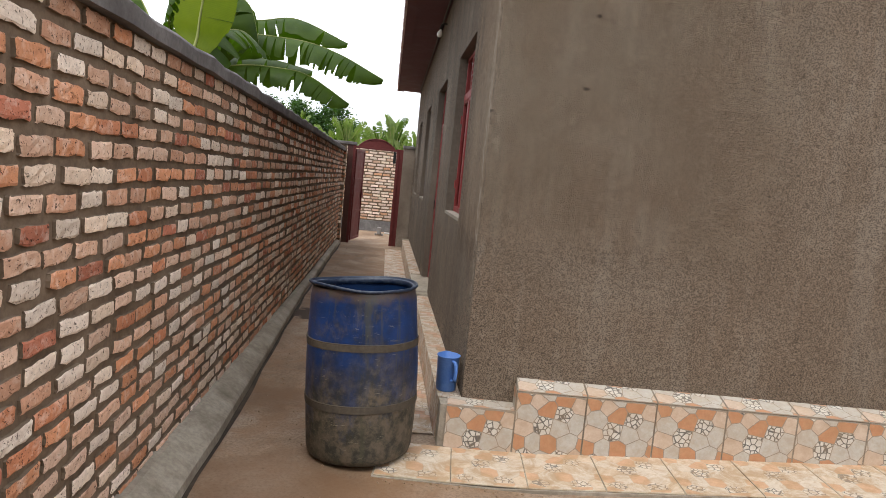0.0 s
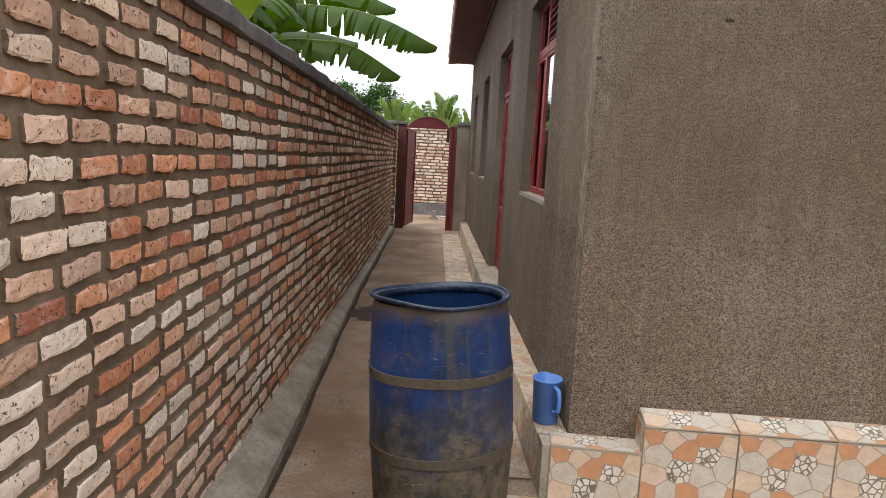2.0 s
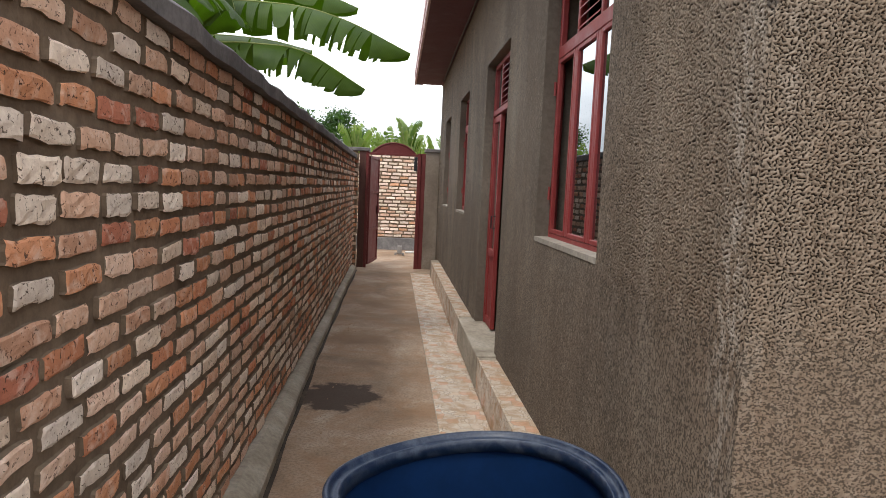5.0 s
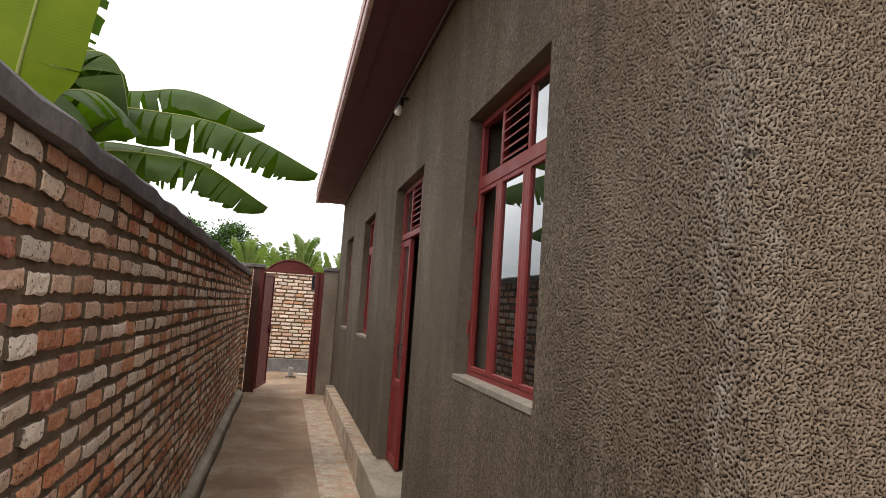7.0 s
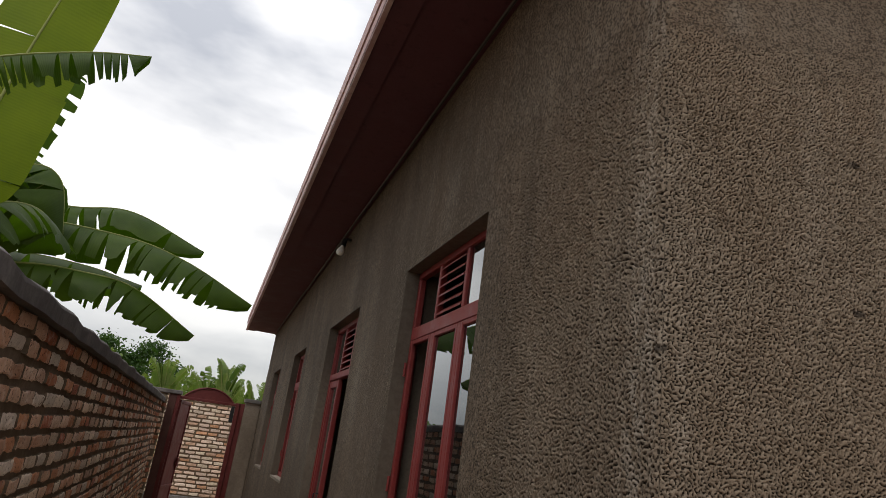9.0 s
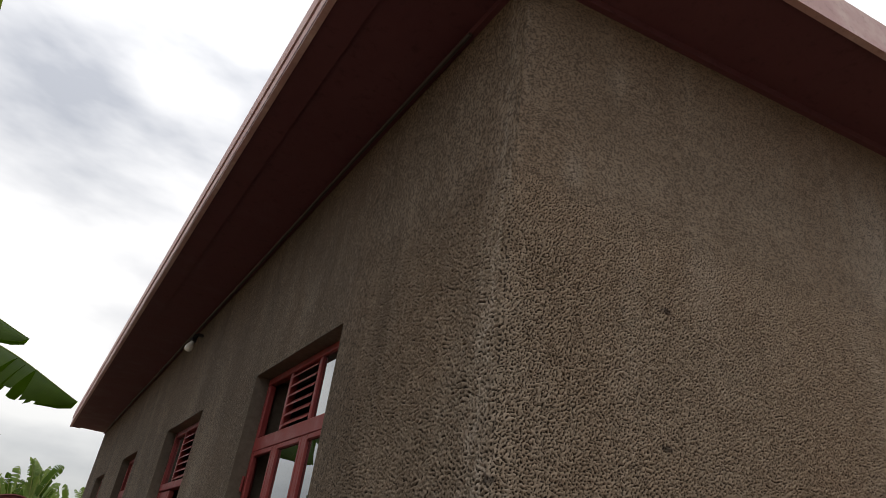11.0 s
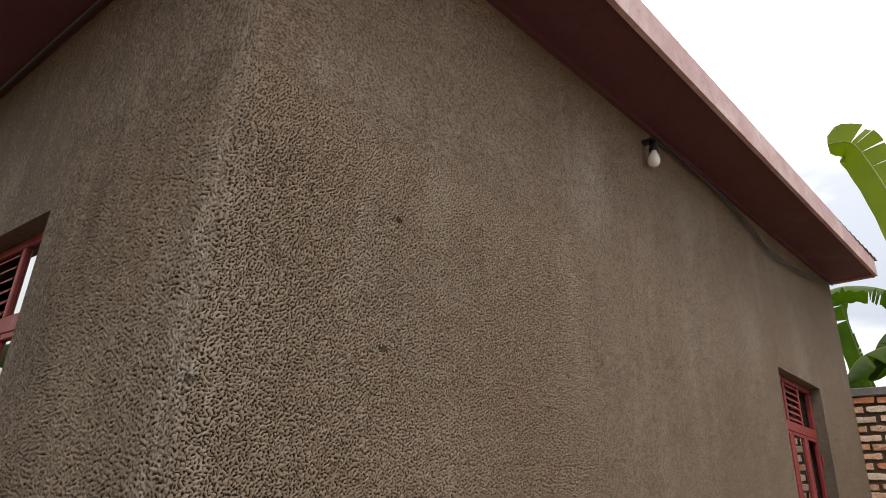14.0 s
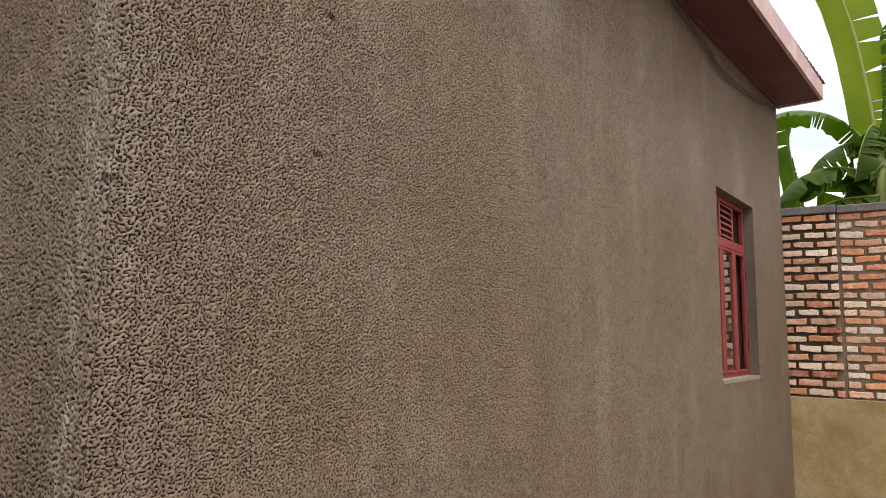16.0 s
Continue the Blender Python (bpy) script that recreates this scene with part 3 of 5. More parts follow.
b = bmesh.new()
def yard_z(x):
    """Height of the yard floor: level by the passage, rising gently along the house front."""
    return 0.072 * min(max(0.0, x - 0.70), 2.4)
cols = [-1.1, 0.2, 0.42, 0.7, 1.5, 3.1, 4.7, 6.6]
deck = [[b.verts.new((x, y, yard_z(x) if y < 4.1 else 0.0)) for x in cols] for y in (-3.0, 0.0, 2.0, 3.3, 4.2)]
for r0, r1 in zip(deck, deck[1:]):
    for k in range(len(cols) - 1):
        b.faces.new((r0[k], r0[k + 1], r1[k + 1], r1[k]))
far = [b.verts.new((x, 17.2, 0.0)) for x in cols[:3]]
for k in range(2):
    b.faces.new((deck[-1][k], deck[-1][k + 1], far[k + 1], far[k]))
floor = setting("floor", b, FLOOR, "dusty brown cement floor with dark wet patches", "floor")

# sloping cement haunch at the foot of the brick wall, higher near the yard
rows = [(y, 0.15 if y < 3 else 0.15 - 0.07 * min(1, (y - 3) / 5.5), -0.80 - 0.08 * min(1, max(0, (y - 4) / 4))) for y in np.arange(-3.0, 13.8, 0.4)]
b = bmesh.new()
prev = None
for y, h, x in rows:
    j = 0.003 * math.sin(7 * y) + 0.003 * math.sin(17 * y)
    ring = [b.verts.new(q) for q in ((BRICK_X - 0.05, y, -0.02), (BRICK_X - 0.05, y, h), (BRICK_X + 0.03, y, h - 0.005), (x - 0.012 + j, y, 0.066 + j), (x + j, y, 0.052 + j), (x + 0.004 + j, y, -0.02))]
    if prev:
        for k in range(6):
            b.faces.new((prev[k], prev[(k + 1) % 6], ring[(k + 1) % 6], ring[k]))
    prev = ring
# flat dark strip laid in for the shade of the gap beside the kerb
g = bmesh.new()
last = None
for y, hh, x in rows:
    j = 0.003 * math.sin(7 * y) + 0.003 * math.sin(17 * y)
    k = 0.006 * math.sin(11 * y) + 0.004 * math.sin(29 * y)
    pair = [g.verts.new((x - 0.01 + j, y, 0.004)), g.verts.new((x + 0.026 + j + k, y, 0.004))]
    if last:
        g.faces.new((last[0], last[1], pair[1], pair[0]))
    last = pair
setting("gutter", g, GAP_SHADE, "flat dark strip along the kerb, painted shade of the gap there", "gutter")
setting("kerb", b, KERB, "sloping cement kerb along the foot of the brick wall", "kerb")

# ---- yard wall of burnt brick: core and coping ----
setting("wall_west", box((BRICK_X - 0.24, -3.0, -0.05), (BRICK_X - 0.012, 13.9, 1.86)), MORTAR, "rough red and cream brick yard wall with wide brown mortar joints")
wall_west = bpy.data.objects["wall_west"]
b = bmesh.new()
prev = None
for k, y in enumerate(np.arange(-3.0, 13.75, 0.25)):
    j = 0.006 * math.sin(3.1 * k) + 0.004 * math.sin(1.7 * k)
    ring = [b.verts.new(q) for q in ((BRICK_X - 0.28, y, 1.855), (BRICK_X - 0.28, y, 1.93 + j), (BRICK_X + 0.025, y, 1.925 + j), (BRICK_X + 0.037 + j, y, 1.91 + j), (BRICK_X + 0.035 + j, y, 1.855))]
    if prev:
        for i in range(5):
            b.faces.new((prev[i], prev[(i + 1) % 5], ring[(i + 1) % 5], ring[i]))
    prev = ring
setting("coping_west", b, COPING, "weathered dark grey cement coping on the brick wall", "coping")

# ---- house walls ----
W1, DOOR, W2, W3 = (5.035, 6.09, 1.19, 2.5), (7.185, 8.29, 0.255, 2.5), (9.6, 10.5, 1.17, 2.49), (11.8, 12.65, 1.17, 2.45)
RW = (3.84, 4.76, 1.29, 2.58)
WALL_TOP = 3.9
LONG = 9.8
b = holed_wall(LONG, -0.05, WALL_TOP, 0.22, [(13.8 - h[1], 13.8 - h[0], h[2], h[3]) for h in (W1, DOOR, W2, W3)])
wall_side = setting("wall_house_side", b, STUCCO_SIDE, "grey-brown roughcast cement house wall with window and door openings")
wall_side.data.materials.append(REVEAL)
wall_side.matrix_world = pose(SIDE_X, 13.8, 0, 0, 0, -90)
b = holed_wall(FRONT_LEN, -0.05, WALL_TOP, 0.22, [RW])
wall_front = setting("wall_house_front", b, STUCCO, "grey-brown roughcast cement house wall, streaked by rain")
wall_front.data.materials.append(REVEAL)
wall_front.matrix_world = pose(CORNER[0], CORNER[1], 0, 0, 0, SKEW)
fx, fy, _ = front(FRONT_LEN, 0)
setting("wall_house_back", box((SIDE_X + 0.23, 13.58, -0.05), (fx + 0.1, 13.8, WALL_TOP)), INSIDE_DIMMED, "plain plastered back wall of the house")
setting("wall_house_east", box((fx - 0.13, fy + 0.26, -0.05), (fx + 0.08, 13.57, WALL_TOP)), INSIDE_DIMMED, "plain plastered end wall of the house")
setting("floor_house", box((SIDE_X + 0.225, 4.3, 0.0), (fx - 0.14, 13.57, 0.24)), INSIDE_DIMMED, "cement floor inside the house, coloured dark for the dim rooms", "floor")
setting("ceiling_house", box((SIDE_X + 0.225, 4.3, 3.1), (fx - 0.14, 13.57, 3.16)), INSIDE_DIMMED, "plain ceiling inside the house", "ceiling")
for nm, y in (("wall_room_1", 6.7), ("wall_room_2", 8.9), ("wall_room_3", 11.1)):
    setting(nm, box((SIDE_X + 0.226, y, 0.2), (fx - 0.14, y + 0.15, 3.12)), INSIDE_DIMMED, "plain partition wall inside the house")
setting("wall_room_4", box((3.3, 4.3, 0.2), (3.45, 6.69, 3.12)), INSIDE_DIMMED, "plain partition wall inside the house")


# roughcast relief on the walls: flattened blobs of cement with hollows between
def blob_field(seed, tall):
    """A repeating 2.56 m square of smooth random relief at 2.5 mm, about a centimetre from lump to lump."""
    n, cell = 1024, 0.0025
    w = np.random.RandomState(seed).randn(n, n)
    k = np.fft.fftfreq(n, cell)
    kz, ks = np.meshgrid(k, k, indexing="ij")
    r = np.hypot(ks, kz * tall)
    def band(lo, wide):
        f = np.real(np.fft.ifft2(np.fft.fft2(w) * np.exp(-((r - lo) / wide) ** 2)))
        return f / f.std()
    return band(128.0, 75.0)


def steps(*runs):
    out = [runs[0][0]]
    for lo, hi, d in runs:
        n = max(1, round((hi - lo) / d))
        out += list(np.linspace(lo, hi, n + 1)[1:])
    return np.array(out)


def relief_skin(wall, xs, zs, holes, field, amp, label, fine):
    """A fine sheet over a wall's outer face, raised by the field and cut out at the openings."""
    xs, zs = np.asarray(xs), np.asarray(zs)
    gx, gz = np.meshgrid(xs, zs, indexing="ij")
    n = field.shape[0]
    fx, fz = gx / 0.0025, gz / 0.0025
    i0, j0 = np.floor(fz).astype(int), np.floor(fx).astype(int)
    u, v = fz - i0, fx - j0
    at = lambda di, dj: field[(i0 + di) % n, (j0 + dj) % n]
    h = (at(0, 0) * (1 - v) + at(0, 1) * v) * (1 - u) + (at(1, 0) * (1 - v) + at(1, 1) * v) * u
    edge = np.minimum(np.minimum(gx - xs[0], xs[-1] - gx), np.minimum(gz - zs[0], zs[-1] - gz))
    for x0, x1, z0, z1 in holes:
        away = np.maximum(np.maximum(x0 - gx, gx - x1), np.maximum(z0 - gz, gz - z1))
        edge = np.minimum(edge, np.maximum(away, 0))
    fade = np.clip(edge / 0.005, 0, 1)
    x0, x1, z0, z1 = fine
    share = np.clip(np.minimum(np.minimum(gx - x0, x1 - gx), np.minimum(gz - z0, z1 - gz)) / 0.4, 0, 1)
    d = 0.001 + amp * np.clip((h + 0.7) / 0.65, 0, 1) * fade * share
    co = np.stack([gx, -d, gz], -1).reshape(-1, 3)
    nx_, nz_ = len(xs), len(zs)
    idx = np.arange(nx_ * nz_).reshape(nx_, nz_)
    cx, cz = (xs[:-1] + xs[1:]) / 2, (zs[:-1] + zs[1:]) / 2
    keep = np.ones((nx_ - 1, nz_ - 1), bool)
    for x0, x1, z0, z1 in holes:
        keep &= ~(((cx > x0) & (cx < x1))[:, None] & ((cz > z0) & (cz < z1))[None, :])
    quads = np.stack([idx[:-1, :-1], idx[1:, :-1], idx[1:, 1:], idx[:-1, 1:]], -1)[keep]
    me = bpy.data.meshes.new("roughcast")
    me.vertices.add(len(co))
    me.vertices.foreach_set("co", co.ravel())
    me.loops.add(quads.size)
    me.loops.foreach_set("vertex_index", quads.ravel().astype(np.int32))
    me.polygons.add(len(quads))
    me.polygons.foreach_set("loop_start", np.arange(0, quads.size, 4, dtype=np.int32))
    me.update(calc_edges=True)
    me.polygons.foreach_set("use_smooth", np.ones(len(quads), bool))
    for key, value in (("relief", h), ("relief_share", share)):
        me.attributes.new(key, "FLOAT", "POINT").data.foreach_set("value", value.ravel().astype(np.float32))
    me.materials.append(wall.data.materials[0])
    ob = new("roughcast", me)
    ob.parent = wall
    tagged(ob, label)


def with_edges(v, holes, k):
    v = set(np.round(v, 5))
    for h in holes:
        v |= {round(h[k], 5), round(h[k + 1], 5)}
    v = sorted(v)
    return [q for i, q in enumerate(v) if i == 0 or q - v[i - 1] > 0.0012 or any(abs(q - h[k + e]) < 1e-4 for h in holes for e in (0, 1))]


ZS = steps((0.23, 0.95, 0.015), (0.95, 2.85, 0.0029), (2.85, 3.6, 0.012))
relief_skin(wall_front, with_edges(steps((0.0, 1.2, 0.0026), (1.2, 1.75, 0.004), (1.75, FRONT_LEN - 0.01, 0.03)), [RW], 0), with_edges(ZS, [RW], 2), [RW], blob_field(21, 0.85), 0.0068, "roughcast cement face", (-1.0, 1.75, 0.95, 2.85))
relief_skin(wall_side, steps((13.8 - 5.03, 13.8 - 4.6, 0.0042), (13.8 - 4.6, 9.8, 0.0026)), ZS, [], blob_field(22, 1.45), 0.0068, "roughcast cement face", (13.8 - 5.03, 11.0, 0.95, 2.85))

# ---- eaves: soffit boards, fascia boards, roof ----
OUT = 0.51
SOFF_C, SOFF_S, SOFF_F = 3.47, 3.2, 3.715      # soffit heights: corner, far end of the long side, far end of the front
corner_out = (SIDE_X - OUT, 3.73)
far_out = (SIDE_X - OUT + 0.03, 13.95)
f_in, f_out = front(FRONT_LEN + 0.06, 0), front(FRONT_LEN + 0.06, 0.345)
def skew_slab(name, quad, zs, t, mat, label, cat):
    return setting(name, prism(quad, list(zs), [z + t for z in zs]), mat, label, cat)
mid_c, mid_f = (SIDE_X - 0.36, 3.79), (SIDE_X - 0.36 + 0.02, 13.95)
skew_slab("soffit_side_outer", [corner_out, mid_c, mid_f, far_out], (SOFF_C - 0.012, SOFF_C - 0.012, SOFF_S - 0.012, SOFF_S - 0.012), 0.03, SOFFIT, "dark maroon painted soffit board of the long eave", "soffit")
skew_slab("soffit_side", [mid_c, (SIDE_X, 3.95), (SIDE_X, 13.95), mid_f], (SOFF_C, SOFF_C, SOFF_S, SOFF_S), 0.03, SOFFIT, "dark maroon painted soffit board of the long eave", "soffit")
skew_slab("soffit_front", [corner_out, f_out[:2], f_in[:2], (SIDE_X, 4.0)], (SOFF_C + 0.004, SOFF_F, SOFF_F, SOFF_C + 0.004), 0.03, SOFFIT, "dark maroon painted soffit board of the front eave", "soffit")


def board(name, a, c, za, zc, h, t, mat, label, cat="fascia"):
    """A board on edge from a to c, its foot at za and zc."""
    d = Vector((c[0] - a[0], c[1] - a[1])).normalized()
    o = Vector((d.y, -d.x)) * t
    return setting(name, prism([(a[0], a[1]), (c[0], c[1]), (c[0] + o.x, c[1] + o.y), (a[0] + o.x, a[1] + o.y)], [za, zc, zc, za], [za + h, zc + h, zc + h, za + h]), mat, label, cat)


board("fascia_side", far_out, corner_out, SOFF_S - 0.02, SOFF_C - 0.02, 0.2, -0.025, FASCIA, "faded pinkish-red painted fascia board, stained")
board("fascia_side_upper", (far_out[0] - 0.008, far_out[1]), (corner_out[0] - 0.008, corner_out[1] - 0.02), SOFF_S + 0.10, SOFF_C + 0.10, 0.11, -0.007, FASCIA, "faded pinkish-red upper fascia strip")
board("fascia_front", (corner_out[0] - 0.02, corner_out[1]), f_out, SOFF_C - 0.02, SOFF_F - 0.02, 0.168, 0.025, FASCIA, "faded pinkish-red painted fascia board, chipped")
board("fascia_end", f_out, f_in, SOFF_F - 0.02, SOFF_F - 0.02, 0.17, 0.025, FASCIA, "faded red board closing the end of the eave")
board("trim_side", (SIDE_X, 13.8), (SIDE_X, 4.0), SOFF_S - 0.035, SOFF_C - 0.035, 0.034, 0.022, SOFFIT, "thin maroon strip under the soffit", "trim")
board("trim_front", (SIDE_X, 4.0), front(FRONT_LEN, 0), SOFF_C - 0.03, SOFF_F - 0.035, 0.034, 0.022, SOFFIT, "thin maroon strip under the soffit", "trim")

# corrugated sheet over the front eave, its edge wavy, and a plain hip behind
b = bmesh.new()
n = 240
lo, hi = [], []
for k in range(n + 1):
    s = -0.55 + (FRONT_LEN + 0.68) * k / n
    f = k / n
    zz = SOFF_C + (SOFF_F - SOFF_C) * f + 0.14 + 0.007 * math.sin(k * 2 * math.pi / 5.0) + 0.02 * f
    lo.append(b.verts.new(front(s, 0.335 + 0.05 * f * f, zz - 0.012)))
    hi.append(b.verts.new(front(s, -4.6, zz + 1.0)))
for k in range(n):
    b.faces.new((lo[k], lo[k + 1], hi[k + 1], hi[k]))
roof = setting("roof_front", b, RUSTY, "rusted corrugated iron roof sheets over the front eave", "roof")
md = roof.modifiers.new("thick", "SOLIDIFY")
md.thickness = 0.006
b = prism([(far_out[0] + 0.01, 13.98), (corner_out[0] + 0.01, 3.7), (SIDE_X + 3.3, 4.6), (SIDE_X + 3.3, 13.98)], [SOFF_S + 0.14, SOFF_C + 0.14, 4.5, 4.3], [SOFF_S + 0.15, SOFF_C + 0.15, 4.51, 4.31])
setting("roof_side", b, RUSTY, "rusted iron roof sheets over the long eave", "roof")

# ---- gate wall at the end of the passage ----
G_L, G_R, G_TOP = -0.74, 0.10, 1.98
setting("wall_gate_1", box((0.24, END_Y, -0.05), (SIDE_X - 0.002, END_Y + 0.2, 2.03), 0.006), GATEWALL, "grey-brown rendered wall beside the gate")
setting("wall_gate_2", box((-1.2, END_Y + 0.02, -0.05), (-0.93, END_Y + 0.2, 2.0), 0.006), GATEWALL, "grey-brown rendered wall beside the gate")
setting("coping_gate_1", box((0.22, END_Y - 0.03, 2.03), (SIDE_X - 0.002, END_Y + 0.24, 2.09), 0.008), COPING, "grey cement coping beside the gate", "coping")
setting("coping_gate_2", box((-1.25, END_Y - 0.04, 2.0), (-0.72, END_Y + 0.24, 2.06), 0.008), COPING, "grey cement coping beside the gate", "coping")
setting("wall_north", box((-2.6, 17.016, -0.05), (2.6, 17.25, 2.12)), MORTAR, "cream brick wall beyond the gate")
wall_north = bpy.data.objects["wall_north"]
setting("plinth_north", box((-2.6, 16.96, -0.02), (2.6, 17.02, 0.27), 0.008), COPING, "grey cement plinth at the foot of the cream brick wall", "plinth")

# ---- far yard wall ----
setting("wall_east", box((EAST_X + 0.012, -3.0, 1.0), (EAST_X + 0.25, 3.42, 2.68)), MORTAR, "red and cream brick yard wall above a plastered base")
wall_east = bpy.data.objects["wall_east"]
setting("wall_east_base", box((EAST_X - 0.02, -3.0, -0.05), (EAST_X + 0.25, 3.42, 1.085), 0.006), OCHRE, "ochre-stained plaster base of the yard wall")
setting("coping_east_1", box((EAST_X - 0.05, 2.955, 2.678), (EAST_X + 0.29, 3.5, 2.75), 0.008), COPING, "grey cement coping on the yard wall", "coping")
setting("coping_east_2", box((EAST_X - 0.02, -3.0, 2.675), (EAST_X + 0.29, 2.952, 2.745), 0.008), COPING, "grey cement coping on the yard wall", "coping")
# unseen wall, added behind the camera to close the yard for reflections
setting("wall_south", box((-1.2, -3.25, -0.05), (6.6, -3.01, 2.1)), GATEWALL, "unseen plain rendered wall added to close the yard")

# ---- tiled step, plinth and ledge ----
LEDGE_X = 0.345
setting("ledge", box((LEDGE_X + 0.008, 3.99, -0.02), (SIDE_X - 0.002, 13.1, 0.247)), KERB, "low cement ledge along the foot of the house wall", "ledge")
ledge = bpy.data.objects["ledge"]
setting("threshold", box((LEDGE_X - 0.006, 7.1, 0.02), (SIDE_X + 0.2, 8.4, 0.262), 0.006), KERB, "bare grey cement threshold at the house door", "threshold")
P0, P1 = 0.295, 2.96     # the raised plinth along the front wall, from and to
RISE, LIFT = 0.072, 0.014  # slopes of the apron and of the plinth's top
def apron_z(q):
    return 0.004 + RISE * max(0.0, q - 0.2)
def plinth_z(q):
    return 0.362 + LIFT * (q - P0)
p0, p1, p2, p3 = (LEDGE_X + 0.006, 3.885), front(P0, 0.13), front(P0, 0.002), (LEDGE_X + 0.006, 4.0)
step = setting("step", prism([p0, p1[:2], p2[:2], p3], -0.06, 0.247), KERB, "low corner step clad in printed tiles", "step")
plinth = setting("plinth", prism([front(P0, 0.13)[:2], front(P1, 0.13)[:2], front(P1, 0.002)[:2], front(P0, 0.002)[:2]], -0.06, [plinth_z(P0), plinth_z(P1), plinth_z(P1) + 0.033, plinth_z(P0) + 0.033]), KERB, "raised plinth along the house front, clad in printed tiles", "plinth")
A0 = -0.42
def apron_slab(name, qa, qb):
    return setting(name, prism([front(qa, 0.55)[:2], front(qb, 0.55)[:2], front(qb, 0.131)[:2], front(qa, 0.131)[:2]], -0.1, [apron_z(qa), apron_z(qb), apron_z(qb), apron_z(qa)]), KERB, "cement bed of the tiled apron", "pavement")
apron = apron_slab("apron_1", A0, 0.2)
apron_slab("apron_2", 0.201, P1)
setting("strip", box((0.03, 4.2, -0.02), (0.344, 13.2, 0.004)), KERB, "cement bed of the tiled strip along the passage", "pavement")


# ---- windows ----
def bar(name, lo, hi, mat, parent, bevel=0.004, label=""):
    return part(name, box(lo, hi, bevel), mat, parent, label)


def window(name, place, turn, w, h, label, panes="xox", transom=0.74):
    """A red steel window in three columns, seen from outside: x to the right, y inwards, foot at 0. panes: o glazed, x open to the room, for each lower column."""
    win = tagged(thing(name, place, label, "window", "", turn), "", "", "", "structure")
    t, d = 0.036, 0.035
    zt = h * transom
    frame_parts = [("frame", (0, 0, 0), (w, d, t)), ("frame", (0, 0, h - t), (w, d, h)), ("frame", (0, 0.001, t), (t, d, h - t)), ("frame", (w - t, 0.001, t), (w, d, h - t)),
                   ("transom", (t, -0.006, zt - 0.03), (w - t, d, zt + 0.035))]
    c1, c2 = w * 0.335, w * 0.665
    for k, (a, c) in enumerate(((c1 - 0.02, c1 + 0.02), (c2 - 0.02, c2 + 0.02))):
        frame_parts.append(("mullion", (a, -0.003, t), (c, d, zt - 0.03)))
        frame_parts.append(("mullion", (a + 0.006, -0.001, zt + 0.035), (c - 0.006, d, h - t)))
    for nm, lo, hi in frame_parts:
        bar(nm, lo, hi, RED, win)
    cols = [(t, c1 - 0.02), (c1 + 0.02, c2 - 0.02), (c2 + 0.02, w - t)]
    for k, (a, c) in enumerate(cols):
        z0, z1 = t, zt - 0.03
        sash = part("sash", box((a, -0.004, z0), (a + 0.022, 0.02, z1), 0.003), RED, win)
        part("sash_rail", box((c - 0.022, -0.004, z0), (c, 0.02, z1), 0.003), RED, sash)
        part("sash_rail", box((a + 0.022, -0.004, z0), (c - 0.022, 0.02, z0 + 0.022), 0.003), RED, sash)
        part("sash_rail", box((a + 0.022, -0.004, z1 - 0.022), (c - 0.022, 0.02, z1), 0.003), RED, sash)
        if panes[k] == "o":
            part("pane", box((a + 0.02, 0.008, z0 + 0.02), (c - 0.02, 0.013, z1 - 0.02)), GLASS, win, "dark reflecting window pane")
        za, zb = zt + 0.035, h - t
        if k == 1:
            n = 6
            for i in range(n):
                z = za + (zb - za) * (i + 0.3) / n
                b = prism([(a, -0.004), (c, -0.004), (c, 0.034), (a, 0.034)], [z, z, z + 0.038, z + 0.038], [z + 0.006, z + 0.006, z + 0.044, z + 0.044])
                part("louvre", b, RED, win, "red steel louvre slat")
        elif panes[k] == "o":
            part("pane", box((a, 0.012, za), (c, 0.017, zb)), GLASS, win, "dark reflecting window pane")
    for z in (h * 0.16, h * 0.58):
        part("hinge", lathe([(0.007, 0), (0.007, 0.07)], 8, None, True), RED, win).location = (0.006 if panes[0] == "x" else w - 0.006, -0.008, z)
    return win


REC = 0.07
def side_place(y, z):
    return (SIDE_X + REC, y, z)


window("window_1", side_place(W1[1], W1[2]), -90, W1[1] - W1[0], W1[3] - W1[2], "red steel window with louvres, reflecting the sky", "xoo")
window("window_2", side_place(W2[1], W2[2]), -90, W2[1] - W2[0], W2[3] - W2[2], "red steel window with louvres in a deep reveal", "xoo")
window("window_3", side_place(W3[1], W3[2]), -90, W3[1] - W3[0], W3[3] - W3[2], "red steel window with louvres in a deep reveal", "xoo")
window("window_4", front(RW[0], -REC, RW[2]), SKEW, RW[1] - RW[0], RW[3] - RW[2], "red steel window with louvres, reflecting a brick wall", "oox")


def sill(name, a, c, z, inner):
    """A cement sill over the reveal, a touch proud of the wall."""
    return setting(name, prism([a, c, inner[1], inner[0]], z - 0.012, z + 0.012), SILLMAT, "light grey cement window sill", "sill")


for nm, h in (("sill_1", W1), ("sill_2", W2), ("sill_3", W3)):
    sill(nm, (SIDE_X - 0.004, h[0] + 0.002), (SIDE_X - 0.004, h[1] - 0.002), h[2], ((SIDE_X + 0.2, h[0] + 0.002), (SIDE_X + 0.2, h[1] - 0.002)))
sill("sill_4", front(RW[0] + 0.002, 0.004)[:2], front(RW[1] - 0.002, 0.004)[:2], RW[2], (front(RW[0] + 0.002, -0.2)[:2], front(RW[1] - 0.002, -0.2)[:2]))


